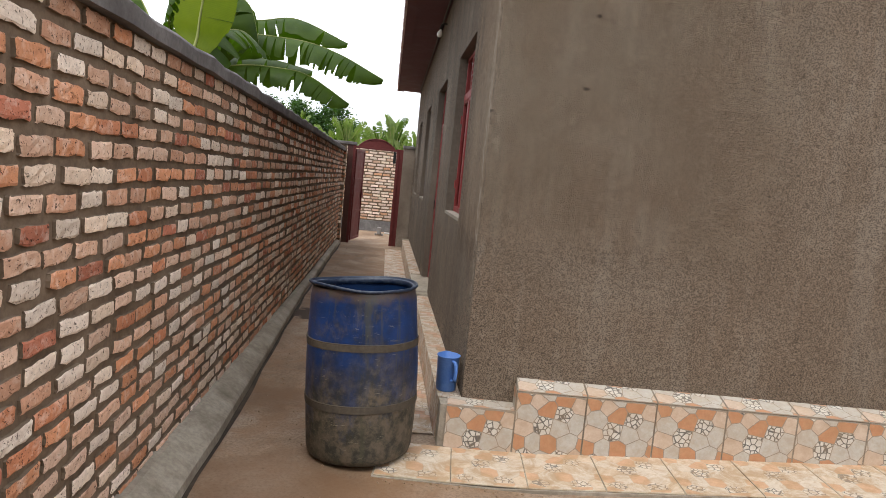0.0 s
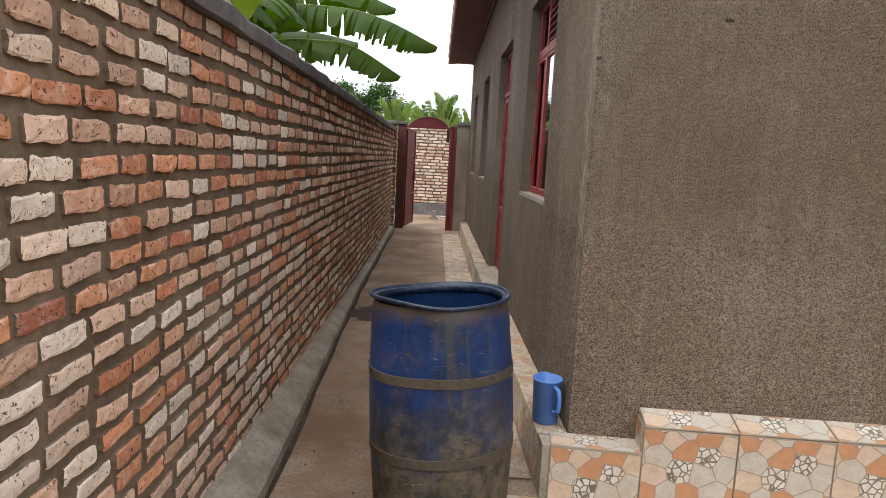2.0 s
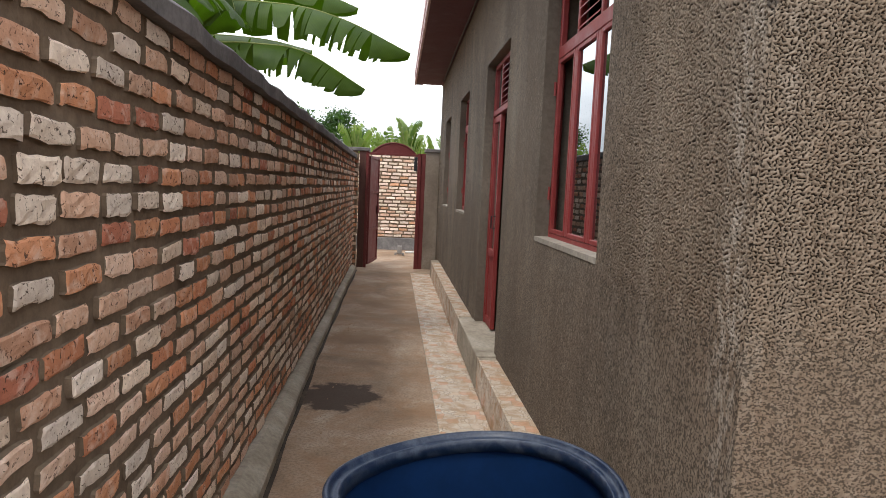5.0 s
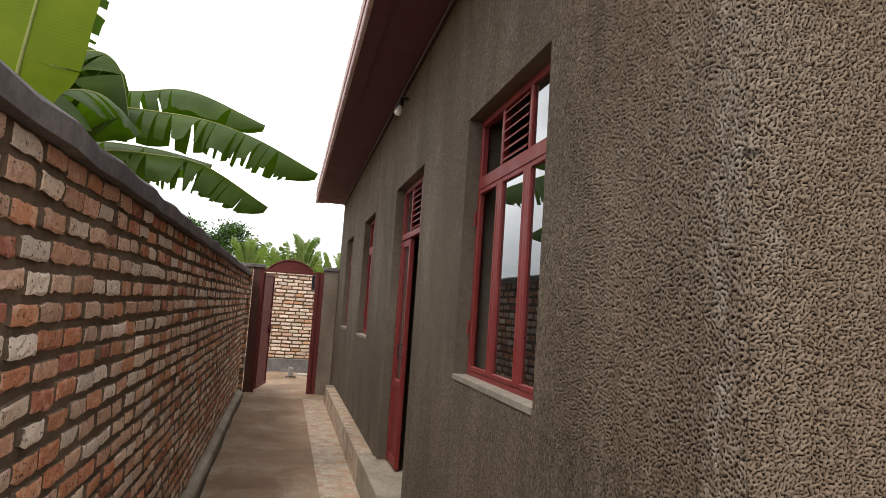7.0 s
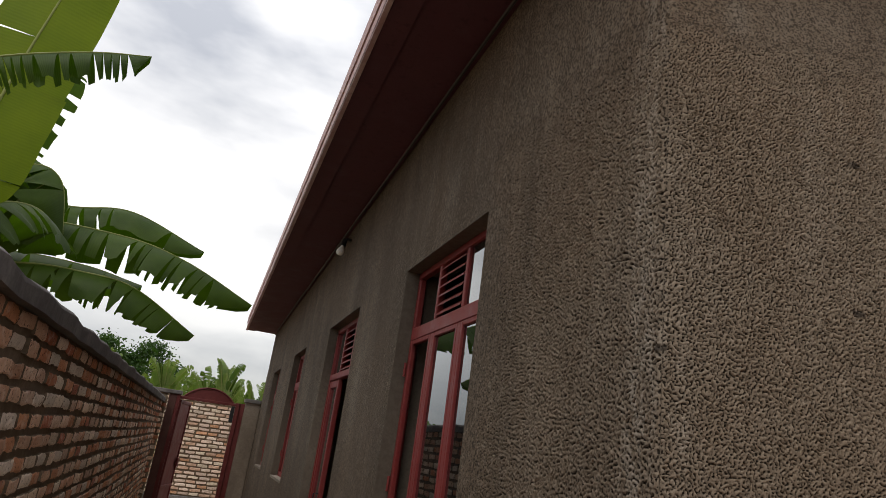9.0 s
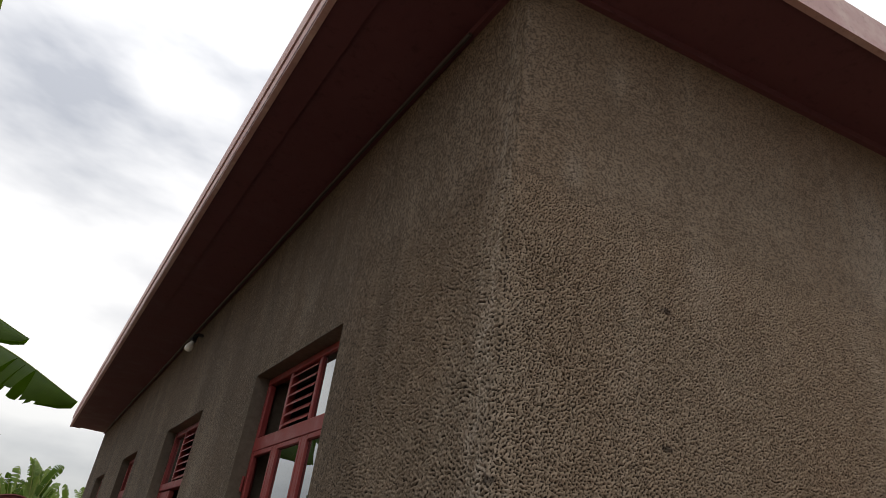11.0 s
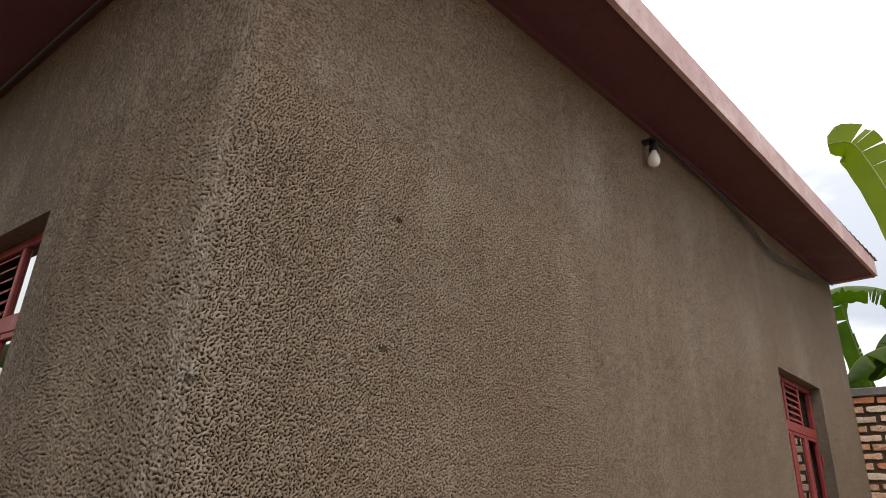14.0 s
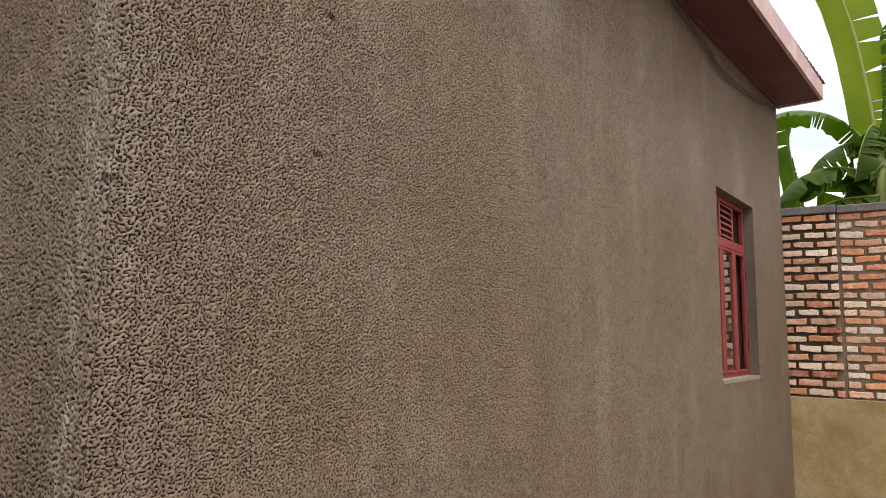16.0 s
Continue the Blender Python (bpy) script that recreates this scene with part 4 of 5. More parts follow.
# ---- house door ----
def house_door():
    w, h = DOOR[1] - DOOR[0], DOOR[3] - DOOR[2] - 0.01
    door = tagged(thing("door_1", (SIDE_X + REC, DOOR[1], DOOR[2] + 0.009), "red steel double door, one leaf open inwards", "door", "", -90), "", "", "", "structure")
    t = 0.04
    zt = 1.80
    for nm, lo, hi in (("frame", (0, 0, 0), (t, 0.05, h)), ("frame", (w - t, 0, 0), (w, 0.05, h)), ("frame", (t, 0.001, h - t), (w - t, 0.05, h)), ("transom", (t, -0.004, zt), (w - t, 0.05, zt + 0.05)),
                       ("mullion", (w * 0.33, 0, zt + 0.05), (w * 0.33 + 0.035, 0.05, h - t)), ("mullion", (w * 0.66, 0, zt + 0.05), (w * 0.66 + 0.035, 0.05, h - t))):
        bar(nm, lo, hi, RED, door)
    part("pane", box((t, 0.02, zt + 0.05), (w * 0.33, 0.025, h - t)), GLASS, door, "dark pane over the door")
    part("pane", box((w * 0.66 + 0.035, 0.02, zt + 0.05), (w - t, 0.025, h - t)), GLASS, door, "dark pane over the door")
    for i in range(7):
        z = zt + 0.06 + (h - t - zt - 0.06) * i / 7
        part("louvre", prism([(w * 0.33 + 0.035, -0.002), (w * 0.66, -0.002), (w * 0.66, 0.036), (w * 0.33 + 0.035, 0.036)], [z, z, z + 0.034, z + 0.034], [z + 0.006, z + 0.006, z + 0.04, z + 0.04]), RED, door, "red steel louvre slat")
    a, c = t + 0.004, w * 0.36
    leaf = part("leaf", box((a, 0.004, 0.012), (a + 0.05, 0.04, zt - 0.006), 0.003), RED, door, "closed red steel door leaf")
    for nm, lo, hi in (("stile", (c - 0.05, 0.004, 0.012), (c, 0.04, zt - 0.006)), ("rail", (a + 0.05, 0.004, 0.012), (c - 0.05, 0.04, 0.08)), ("rail", (a + 0.05, 0.004, 0.60), (c - 0.05, 0.04, 0.67)), ("rail", (a + 0.05, 0.004, zt - 0.06), (c - 0.05, 0.04, zt - 0.006)),
                       ("panel", (a + 0.05, 0.015, 0.08), (c - 0.05, 0.03, 0.60))):
        bar(nm, lo, hi, RED, leaf)
    part("pane", box((a + 0.05, 0.02, 0.67), (c - 0.05, 0.026, zt - 0.06)), GLASS, leaf, "dark door pane")
    leaf2 = part("leaf", box((w - t - 0.045, 0.05, 0.012), (w - t - 0.005, 0.10, zt - 0.006), 0.003), RED, door, "red steel door leaf standing open inwards")
    for nm, lo, hi in (("stile", (w - t - 0.045, 0.5, 0.012), (w - t - 0.005, 0.55, zt - 0.006)), ("rail", (w - t - 0.045, 0.10, 0.012), (w - t - 0.005, 0.5, 0.08)), ("rail", (w - t - 0.045, 0.10, 0.6), (w - t - 0.005, 0.5, 0.67)), ("rail", (w - t - 0.045, 0.10, zt - 0.06), (w - t - 0.005, 0.5, zt - 0.006)), ("panel", (w - t - 0.03, 0.10, 0.08), (w - t - 0.02, 0.5, 0.6))):
        bar(nm, lo, hi, RED, leaf2)
    part("handle", tube([(c - 0.02, 0.004, 0.86), (c - 0.02, -0.03, 0.86), (c - 0.02, -0.03, 0.96), (c - 0.02, 0.004, 0.96)], 0.006), BLACK, leaf)


house_door()


# ---- gate ----
def yard_gate():
    g = tagged(thing("gate", (0, END_Y, 0.0), "dark red steel yard gate with an arched head, leaf open", "gate"), "", "", "", "structure")
    part("side_panel", box((-0.895, -0.01, 0.0), (G_L - 0.04, 0.05, 2.0), 0.006), GATE_BROWN, g, "dull red-brown steel side panel")
    bar("jamb", (G_L - 0.04, -0.02, 0.0), (G_L + 0.01, 0.07, 2.0), GATE_RED, g)
    bar("jamb", (G_R, -0.02, 0.0), (G_R + 0.06, 0.07, 2.0), GATE_RED, g)
    bar("jamb_plate", (G_R + 0.06, 0.0, 0.0), (0.238, 0.06, 2.0), GATE_RED, g)
    bar("head", (G_L + 0.01, -0.015, 1.945), (G_R, 0.06, 1.985), GATE_RED, g)
    pts = []
    cx, half, rise = (G_L + G_R) / 2 + 0.01, 0.37, 0.175
    rr = (half * half + rise * rise) / (2 * rise)
    b = bmesh.new()
    fr, bk = [], []
    for k in range(25):
        x = -half + 2 * half * k / 24
        z = 1.985 + math.sqrt(max(0, rr * rr - x * x)) - (rr - rise)
        fr.append((cx + x, z))
    for yy, store in ((0.0, pts), (0.03, bk)):
        store.extend([b.verts.new((x, yy, z)) for x, z in fr])
    b.faces.new(pts)
    b.faces.new(bk[::-1])
    for k in range(25):
        j = (k + 1) % 25
        b.faces.new((pts[k], pts[j], bk[j], bk[k]))
    part("arch", b, GATE_RED, g, "rounded sheet-steel arch over the gate")
    part("arch_rim", tube([(x, 0.0, z) for x, z in fr], 0.014, 6), GATE_RED, g)
    part("latch", box((G_R - 0.06, -0.03, 1.70), (G_R - 0.005, 0.0, 1.94), 0.004), BLACK, g, "black hanging gate catch")
    # leaf, hinged on the left jamb and swung away from the passage
    leaf = part("leaf", box((0, -0.02, 0.05), (0.045, 0.02, 1.93), 0.003), GATE_RED, g, "open red steel gate leaf in three panels")
    leaf.matrix_local = pose(G_L + 0.02, 0.03, 0, 0, 0, 80)
    W = 0.80
    for nm, lo, hi in (("stile", (W - 0.045, -0.02, 0.05), (W, 0.02, 1.93)), ("rail", (0.045, -0.02, 0.05), (W - 0.045, 0.02, 0.1)), ("rail", (0.045, -0.02, 0.62), (W - 0.045, 0.02, 0.67)), ("rail", (0.045, -0.02, 1.28), (W - 0.045, 0.02, 1.33)), ("rail", (0.045, -0.02, 1.88), (W - 0.045, 0.02, 1.93)),
                       ("panel", (0.045, -0.004, 0.1), (W - 0.045, 0.004, 0.62)), ("panel", (0.045, -0.004, 0.67), (W - 0.045, 0.004, 1.28)), ("panel", (0.045, -0.004, 1.33), (W - 0.045, 0.004, 1.88)), ("lock_box", (W - 0.14, -0.045, 0.92), (W - 0.03, -0.02, 1.06))):
        bar(nm, lo, hi, GATE_RED, leaf)


yard_gate()

# small things beyond the gate
post = thing("tap_stand", (-0.13, 15.9, 0.0), "short grey cement tap stand on small feet", "tap stand")
part("block", box((-0.05, -0.05, 0.03), (0.05, 0.05, 0.2), 0.012), STONE, post)
part("foot", box((-0.1, -0.03, 0.0), (-0.06, 0.03, 0.05), 0.006), STONE, post)
part("foot", box((0.06, -0.03, 0.0), (0.1, 0.03, 0.05), 0.006), STONE, post)
part("base", box((-0.1, -0.025, 0.02), (0.1, 0.025, 0.045), 0.006), STONE, post)
tagged(finish("pipe", tube([(0.0, 16.3, 0.03), (0.35, 16.32, 0.03), (0.9, 16.3, 0.03)], 0.02, 10), PIPE), "white plastic pipe lying on the ground", "pipe")


# ---- bulbs and cables ----
def lamp_bulb(place, turn, lean):
    ob = thing("light_bulb", place, "unlit white bulb in a black holder under the eave", "light bulb", "bulbs under the eaves", turn)
    holder = part("holder", lathe([(0.012, 0.0), (0.02, -0.005), (0.02, -0.045), (0.024, -0.05), (0.024, -0.065), (0.0, -0.066)], 16), BLACK, ob, "", True)
    glass = part("bulb", lathe([(0.0, -0.062), (0.014, -0.066), (0.016, -0.078), (0.026, -0.095), (0.032, -0.115), (0.031, -0.132), (0.022, -0.148), (0.0, -0.155)], 20), BULB, ob, "white opal bulb", True)
    arm = part("bracket", box((-0.02, 0.0, -0.02), (0.02, 0.07, 0.0), 0.004), BLACK, ob)
    for p in (holder, glass):
        p.matrix_local = pose(0, 0, -0.01, lean, 0, 0)
    return ob


lamp_bulb((SIDE_X - 0.05, 8.05, 3.235), -90, -14)
lamp_bulb(front(2.17, 0.06, 3.455), SKEW, 6)
tagged(finish("cable", tube(spline([(SIDE_X - 0.03, y, SOFF_C + (SOFF_S - SOFF_C) * (y - 4) / 9.8 - 0.045 - 0.006 * math.sin(2.1 * y)) for y in np.arange(4.3, 13.6, 0.6)], 90), 0.009, 6), CABLE), "thin grey electric cable under the eave", "cable")
fr = lambda s, drop: front(s, 0.02, SOFF_C + (SOFF_F - SOFF_C) * s / FRONT_LEN - 0.05 - drop)
for k, (dz, ph) in enumerate(((0.0, 0.0), (0.03, 1.1), (0.012, 2.3))):
    pts = [fr(2.3, 0.01), fr(2.9, 0.01), fr(3.3, 0.02 + dz), fr(3.65, 0.09 + dz), fr(3.95, 0.15 + dz * 1.5), fr(4.4, 0.14 + dz), fr(5.0, 0.11 + dz * 0.6), fr(5.4, 0.04 + 0.02 * math.sin(ph)), fr(5.72, 0.0)]
    pts = [(x + 0.006 * k * nx, y + 0.006 * k * ny, z + 0.012 * math.sin(ph + i * 1.9)) for i, (x, y, z) in enumerate(pts)]
    tagged(finish("cable", tube(spline(pts, 60), 0.0042, 6), BLACK), "dark electric cable sagging under the front eave", "cable", "sagging cables")


# ---- drum and jug ----
def drum():
    ob = thing("plastic_drum", (-0.075, 3.80, 0.006), "open blue plastic drum, scraped and caked with mud", "drum")
    ob.rotation_euler, ob.scale = (radians(-2.6), radians(-2.4), 0), (1.02, 1.02, 1.0)
    def dent(a, r, z):
        return 0.004 * math.sin(3 * a + z * 5) + 0.003 * math.sin(5 * a + 1.0), 0
    def lip(a, r, z):
        sag = -0.011 * math.exp(-((math.atan2(math.sin(a + 1.55), math.cos(a + 1.55))) / 0.5) ** 2)
        return 0.005 * math.sin(3 * a + z * 5) + 0.004 * math.exp(-((math.atan2(math.sin(a + 1.2), math.cos(a + 1.2))) / 0.4) ** 2) * -1, 0.006 * math.sin(2 * a + 0.4) + sag
    outer = [(0.0, 0.004), (0.235, 0.004), (0.262, 0.012), (0.27, 0.04)] + [(0.27 + 0.015 * math.sin(math.pi * min(1, (z - 0.04) / 0.72)), z) for z in np.linspace(0.08, 0.78, 16)] + [(0.268, 0.82), (0.262, 0.85), (0.258, 0.868)]
    inner = [(0.250, 0.868), (0.252, 0.82), (0.262, 0.7), (0.268, 0.45), (0.258, 0.08), (0.0, 0.06)]
    part("body", lathe(outer, 56, dent), DRUM, ob, "", True)
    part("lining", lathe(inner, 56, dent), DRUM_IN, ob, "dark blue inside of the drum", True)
    part("rim", lathe([(0.257, 0.872), (0.268, 0.873), (0.274, 0.877), (0.276, 0.883), (0.273, 0.889), (0.268, 0.890), (0.264, 0.886), (0.262, 0.879), (0.253, 0.877), (0.250, 0.880), (0.246, 0.878), (0.244, 0.868), (0.243, 0.85), (0.248, 0.849), (0.257, 0.872)], 64, lip), DRUM_RIM, ob, "scraped dark blue rolled rim, bent on one side", True)
    for z in (0.30, 0.60):
        r = 0.27 + 0.015 * math.sin(math.pi * (z - 0.04) / 0.72)
        part("hoop", lathe([(r - 0.004, z - 0.023), (r + 0.0035, z - 0.022), (r + 0.0045, z + 0.014), (r - 0.004, z + 0.015)], 72, dent), DRUM_HOOP, ob, "muddy raised hoop")
    return ob


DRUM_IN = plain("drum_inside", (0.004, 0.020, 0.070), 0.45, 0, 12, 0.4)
drum()


def jug():
    ob = thing("plastic_jug", (0.398, 4.118, 0.2555), "blue plastic measuring jug on the tiled ledge", "jug", "", -55)
    part("body", lathe([(0.0, 0.0), (0.043, 0.0), (0.047, 0.006), (0.053, 0.2), (0.056, 0.204), (0.056, 0.209), (0.051, 0.208), (0.045, 0.012), (0.0, 0.01)], 32, lambda a, r, z: ((0.014 * math.exp(-((math.atan2(math.sin(a - 2.6), math.cos(a - 2.6))) / 0.3) ** 2)) if z > 0.15 and r > 0.03 else 0, 0)), JUG, ob, "", True)
    ob.scale = (1.22, 1.22, 0.98)
    part("handle", tube(spline([(0.045, -0.012, 0.185), (0.078, -0.022, 0.18), (0.088, -0.025, 0.13), (0.08, -0.024, 0.08), (0.045, -0.012, 0.07)], 18), 0.008, 8), JUG, ob, "", True)
    return ob


jug()


def crumbs(seed):
    """Loose crumbs of earth and mortar on the floor by the apron and the kerb."""
    r = random.Random(seed)
    b = bmesh.new()
    spots = [front(r.uniform(-0.4, 3.0), 0.565 + abs(r.gauss(0, 0.02)), 0.0) for _ in range(110)]
    spots += [(r.uniform(-0.75, 0.1), r.uniform(2.6, 4.6), 0.0) for _ in range(40)]
    spots += [(-0.7 + abs(r.gauss(0, 0.04)), r.uniform(4.0, 13.0), 0.0) for _ in range(60)]
    for x, y, z in spots:
        s = r.uniform(0.003, 0.009)
        m = pose(x, y, z + s * 0.35, r.uniform(0, 90), r.uniform(0, 90), r.uniform(0, 360)) @ Matrix.Diagonal((s, s * r.uniform(0.5, 0.9), s * r.uniform(0.4, 0.8), 1))
        for v in bmesh.ops.create_icosphere(b, subdivisions=1, radius=1.0, matrix=m)["verts"]:
            v.co += Vector((r.gauss(0, 1), r.gauss(0, 1), r.gauss(0, 1))) * s * 0.12
    tagged(finish("crumbs", b, EARTH), "loose crumbs of earth and mortar on the floor", "debris", "", "stuff")


crumbs(9)


# ---- banana plants ----
def leaf_blade(pts, width, droop, rng, tears=6, gap=0.25, n=36, fold=1.0, tipw=0.25, facing=(0, 0, 1), root=0.16):
    """Two torn blades hanging from a midrib through pts. droop: degrees below level at which each side hangs."""
    mid = spline(pts, n)
    b = bmesh.new()
    uvl = b.loops.layers.uv.new("uv")
    for side in (-1, 1):
        cuts = sorted({0, n - 1, *[rng.randint(3, n - 4) for _ in range(round((tears[(side + 1) // 2] if isinstance(tears, tuple) else tears) * 1.5))]})
        for a, c in zip(cuts, cuts[1:]):
            extra = rng.uniform(-7, 8)
            short = rng.uniform(0.9, 1.04)
            slit = rng.choice((0.15, 0.4, 0.8, 1.4))
            grid = []
            for i in range(a, c + 1):
                u = i / (n - 1)
                t = (mid[min(i + 1, n - 1)] - mid[max(i - 1, 0)]).normalized()
                flat = t.cross(Vector(facing))
                flat = flat.normalized() if flat.length > 1e-3 else Vector((1, 0, 0))
                up = flat.cross(t).normalized()
                wid = width * short * (min(1.0, (u + 0.01) / root) ** 0.7) * (1 - max(0, (u - 0.72) / 0.28) ** 3.0 * (0.86 - tipw * 0.3)) + 0.004
                row = []
                for k in range(5):
                    v = k / 4
                    ang = radians((droop if isinstance(droop, (int, float)) else droop[(side + 1) // 2]) + extra) * (0.55 + 0.45 * v) * fold
                    p = mid[i] + wid * v * (side * flat * math.cos(ang) - up * math.sin(ang))
                    pull = ((i - a) / max(1, c - a) - 0.5) * -2
                    p += t * pull * min(gap * slit * wid * 0.5, 0.26 * (mid[c] - mid[a]).length) * v ** 0.9
                    p += Vector((0, 0, 1)) * 0.012 * wid / width * math.sin(9 * u * 6.28 + side) * v
                    row.append((b.verts.new(p), (u * 1.0, v)))
                grid.append(row)
            for r0, r1 in zip(grid, grid[1:]):
                for k in range(4):
                    q = (r0[k], r0[k + 1], r1[k + 1], r1[k])
                    f = b.faces.new([s[0] for s in q])
                    for lp, s in zip(f.loops, q):
                        lp[uvl].uv = s[1]
    return b, mid


def banana_leaf(plant, base, pts, width, droop, rng, mat, tears=6, gap=0.25, rib=0.012, tipw=0.25, fold=1.0, facing=(0, 0, 1), root=0.16):
    o = Vector(base)
    loc = [Vector(p) - o for p in pts]
    b, mid = leaf_blade(loc, width, droop, rng, tears, gap, tipw=tipw, fold=fold, facing=facing, root=root)
    lf = part("leaf", b, mat, plant, "", True)
    part("midrib", tube(mid, rib, 6, None, 0.2), STALK, lf, "", True)
    return lf


def banana_stem(plant, height, lean, r=0.1):
    part("stem", lathe([(r * 1.15, 0.0), (r, height * 0.3), (r * 0.8, height * 0.8), (r * 0.45, height), (0.0, height)], 14, lambda a, rr, z: (0.004 * math.sin(3 * a), 0)), STALK, plant, "", True).rotation_euler = (radians(lean[0]), radians(lean[1]), 0)


rng = random.Random(5)
base = (-2.75, 8.45, -0.03)
pl = thing("banana_plant", base, "large banana plant with torn leaves over the brick wall", "banana plant", "banana plants")
banana_stem(pl, 2.6, (0, 3))
Y = 8.3
banana_leaf(pl, base, [(-2.66, 8.42, 2.5), (-2.22, 8.33, 2.86), (-1.32, Y, 2.91), (-0.77, Y - 0.02, 2.81), (-0.19, Y - 0.03, 2.56)], 0.29, 58, rng, LEAF, 13, 0.45)
banana_leaf(pl, base, [(-2.65, 8.4, 2.35), (-1.9, 8.25, 2.53), (-1.42, 8.2, 2.55), (-1.05, 8.2, 2.5), (-0.56, 8.2, 2.23)], 0.26, 62, rng, LEAF, 8, 0.3)
banana_leaf(pl, base, [(-2.68, 8.5, 2.6), (-2.1, 8.6, 3.05), (-1.68, 8.62, 3.15), (-1.27, 8.6, 3.2), (-0.66, 8.55, 2.98)], 0.27, 56, rng, LEAF, 8, 0.4)
banana_leaf(pl, base, [(-2.7, 8.4, 2.55), (-2.3, 8.2, 3.05), (-1.95, 8.1, 3.25), (-1.72, 8.05, 3.15), (-1.6, 8.05, 2.75)], 0.36, 50, rng, LEAF, 4, 0.2, tipw=0.9)
banana_leaf(pl, base, [(-2.7, 8.5, 2.4), (-2.2, 8.8, 2.7), (-1.6, 8.9, 2.74), (-1.1, 8.9, 2.66)], 0.33, 40, rng, LEAF, 5, 0.2)
banana_leaf(pl, base, [(-2.7, 8.5, 2.6), (-2.5, 8.6, 3.1), (-2.32, 8.6, 3.6), (-2.2, 8.6, 4.1), (-2.1, 8.6, 4.5)], 0.26, 25, rng, LEAF, 14, 0.5, facing=(0, -1, 0))
banana_leaf(pl, base, [(-2.8, 8.5, 2.6), (-3.2, 8.7, 3.3), (-3.8, 8.8, 3.5), (-4.4, 8.8, 3.1)], 0.33, 50, rng, LEAF, 7, 0.3)
banana_leaf(pl, base, [(-2.5, 8.2, 2.3), (-2.05, 8.1, 2.83), (-1.92, 8.1, 3.02), (-1.77, 8.1, 3.2)], 0.28, 18, rng, LEAF, 3, 0.5, tipw=1.0, facing=(0.3, -1, 0.3))
banana_leaf(pl, base, [(-2.6, 8.4, 2.4), (-2.27, 8.4, 3.1), (-2.14, 8.4, 3.46)], 0.16, 15, rng, LEAF, 3, 0.4, tipw=1.0, facing=(0, -1, 0.2))
base = (-2.1, 6.75, -0.03)
pl = thing("banana_plant", base, "banana plant with a broad bright young leaf behind the wall", "banana plant", "banana plants")
banana_stem(pl, 2.1, (0, 2), 0.09)
banana_leaf(pl, base, [(-2.02, 6.9, 2.25), (-1.97, 7.0, 2.55), (-1.95, 7.0, 2.76), (-1.9, 7.0, 3.19), (-1.84, 7.0, 3.64), (-1.76, 7.0, 4.2), (-1.68, 6.95, 4.8)], 0.3, 8, rng, LEAF_YOUNG, 1, 0.05, 0.016, tipw=1.0, facing=(0, -1, 0), root=0.36)
banana_leaf(pl, base, [(-2.1, 6.7, 2.1), (-2.0, 6.35, 2.75), (-1.78, 6.2, 3.03), (-1.62, 6.2, 3.15), (-1.29, 6.2, 3.29), (-1.03, 6.2, 3.36)], 0.165, 80, rng, LEAF, 26, 0.8)
banana_leaf(pl, base, [(-2.15, 6.7, 2.0), (-2.5, 6.4, 2.7), (-3.0, 6.2, 2.9), (-3.6, 6.1, 2.6)], 0.3, 50, rng, LEAF, 8, 0.3)
banana_leaf(pl, base, [(-2.1, 6.8, 2.0), (-1.9, 7.2, 2.6), (-1.7, 7.6, 2.8), (-1.5, 8.0, 2.65)], 0.3, 45, rng, LEAF, 5, 0.3)

base = (7.35, 2.58, -0.03)
pl = thing("banana_plant", base, "banana plant with an upright bright leaf beyond the yard wall", "banana plant", "banana plants")
banana_stem(pl, 3.55, (0, 0), 0.09)
X = 7.3
banana_leaf(pl, base, [(X, 2.60, 3.4), (X, 2.61, 3.75), (X, 2.67, 4.33), (X, 2.74, 4.8), (X, 2.86, 5.3), (X - 0.05, 2.99, 5.6), (X - 0.1, 3.2, 5.62)], 0.25, (24, 10), rng, LEAF_YOUNG, (0, 9), 0.35, 0.018, 0.9, facing=(-1, 0, 0))
banana_leaf(pl, base, [(X, 2.6, 3.4), (X, 2.76, 3.66), (X - 0.1, 3.0, 3.86), (X - 0.1, 3.32, 3.95), (X - 0.1, 3.6, 3.9)], 0.2, 35, rng, LEAF, 5, 0.2)
banana_leaf(pl, base, [(X, 2.6, 3.4), (X, 2.75, 3.55), (X, 2.94, 3.52), (X, 3.15, 3.35), (X, 3.3, 3.0)], 0.27, 45, rng, LEAF, 6, 0.25)
banana_leaf(pl, base, [(X, 2.55, 3.45), (X - 0.12, 2.6, 3.66), (X - 0.2, 2.66, 3.62), (X - 0.25, 2.74, 3.4), (X - 0.27, 2.8, 3.1)], 0.2, 65, rng, LEAF, 14, 0.6)
banana_leaf(pl, base, [(X, 2.55, 3.4), (X, 2.3, 3.9), (X, 2.05, 4.2), (X, 1.7, 4.2)], 0.25, 40, rng, LEAF, 6, 0.3)
banana_leaf(pl, base, [(X, 2.5, 3.3), (X - 0.05, 2.42, 3.9), (X - 0.1, 2.4, 4.4), (X - 0.15, 2.42, 4.7)], 0.12, 20, rng, LEAF, 9, 0.6, facing=(-1, 0, 0))
banana_leaf(pl, base, [(X, 2.55, 3.3), (X + 0.1, 2.75, 3.2), (X + 0.15, 2.95, 2.95), (X + 0.15, 3.05, 2.65)], 0.22, 50, rng, LEAF, 5, 0.25)
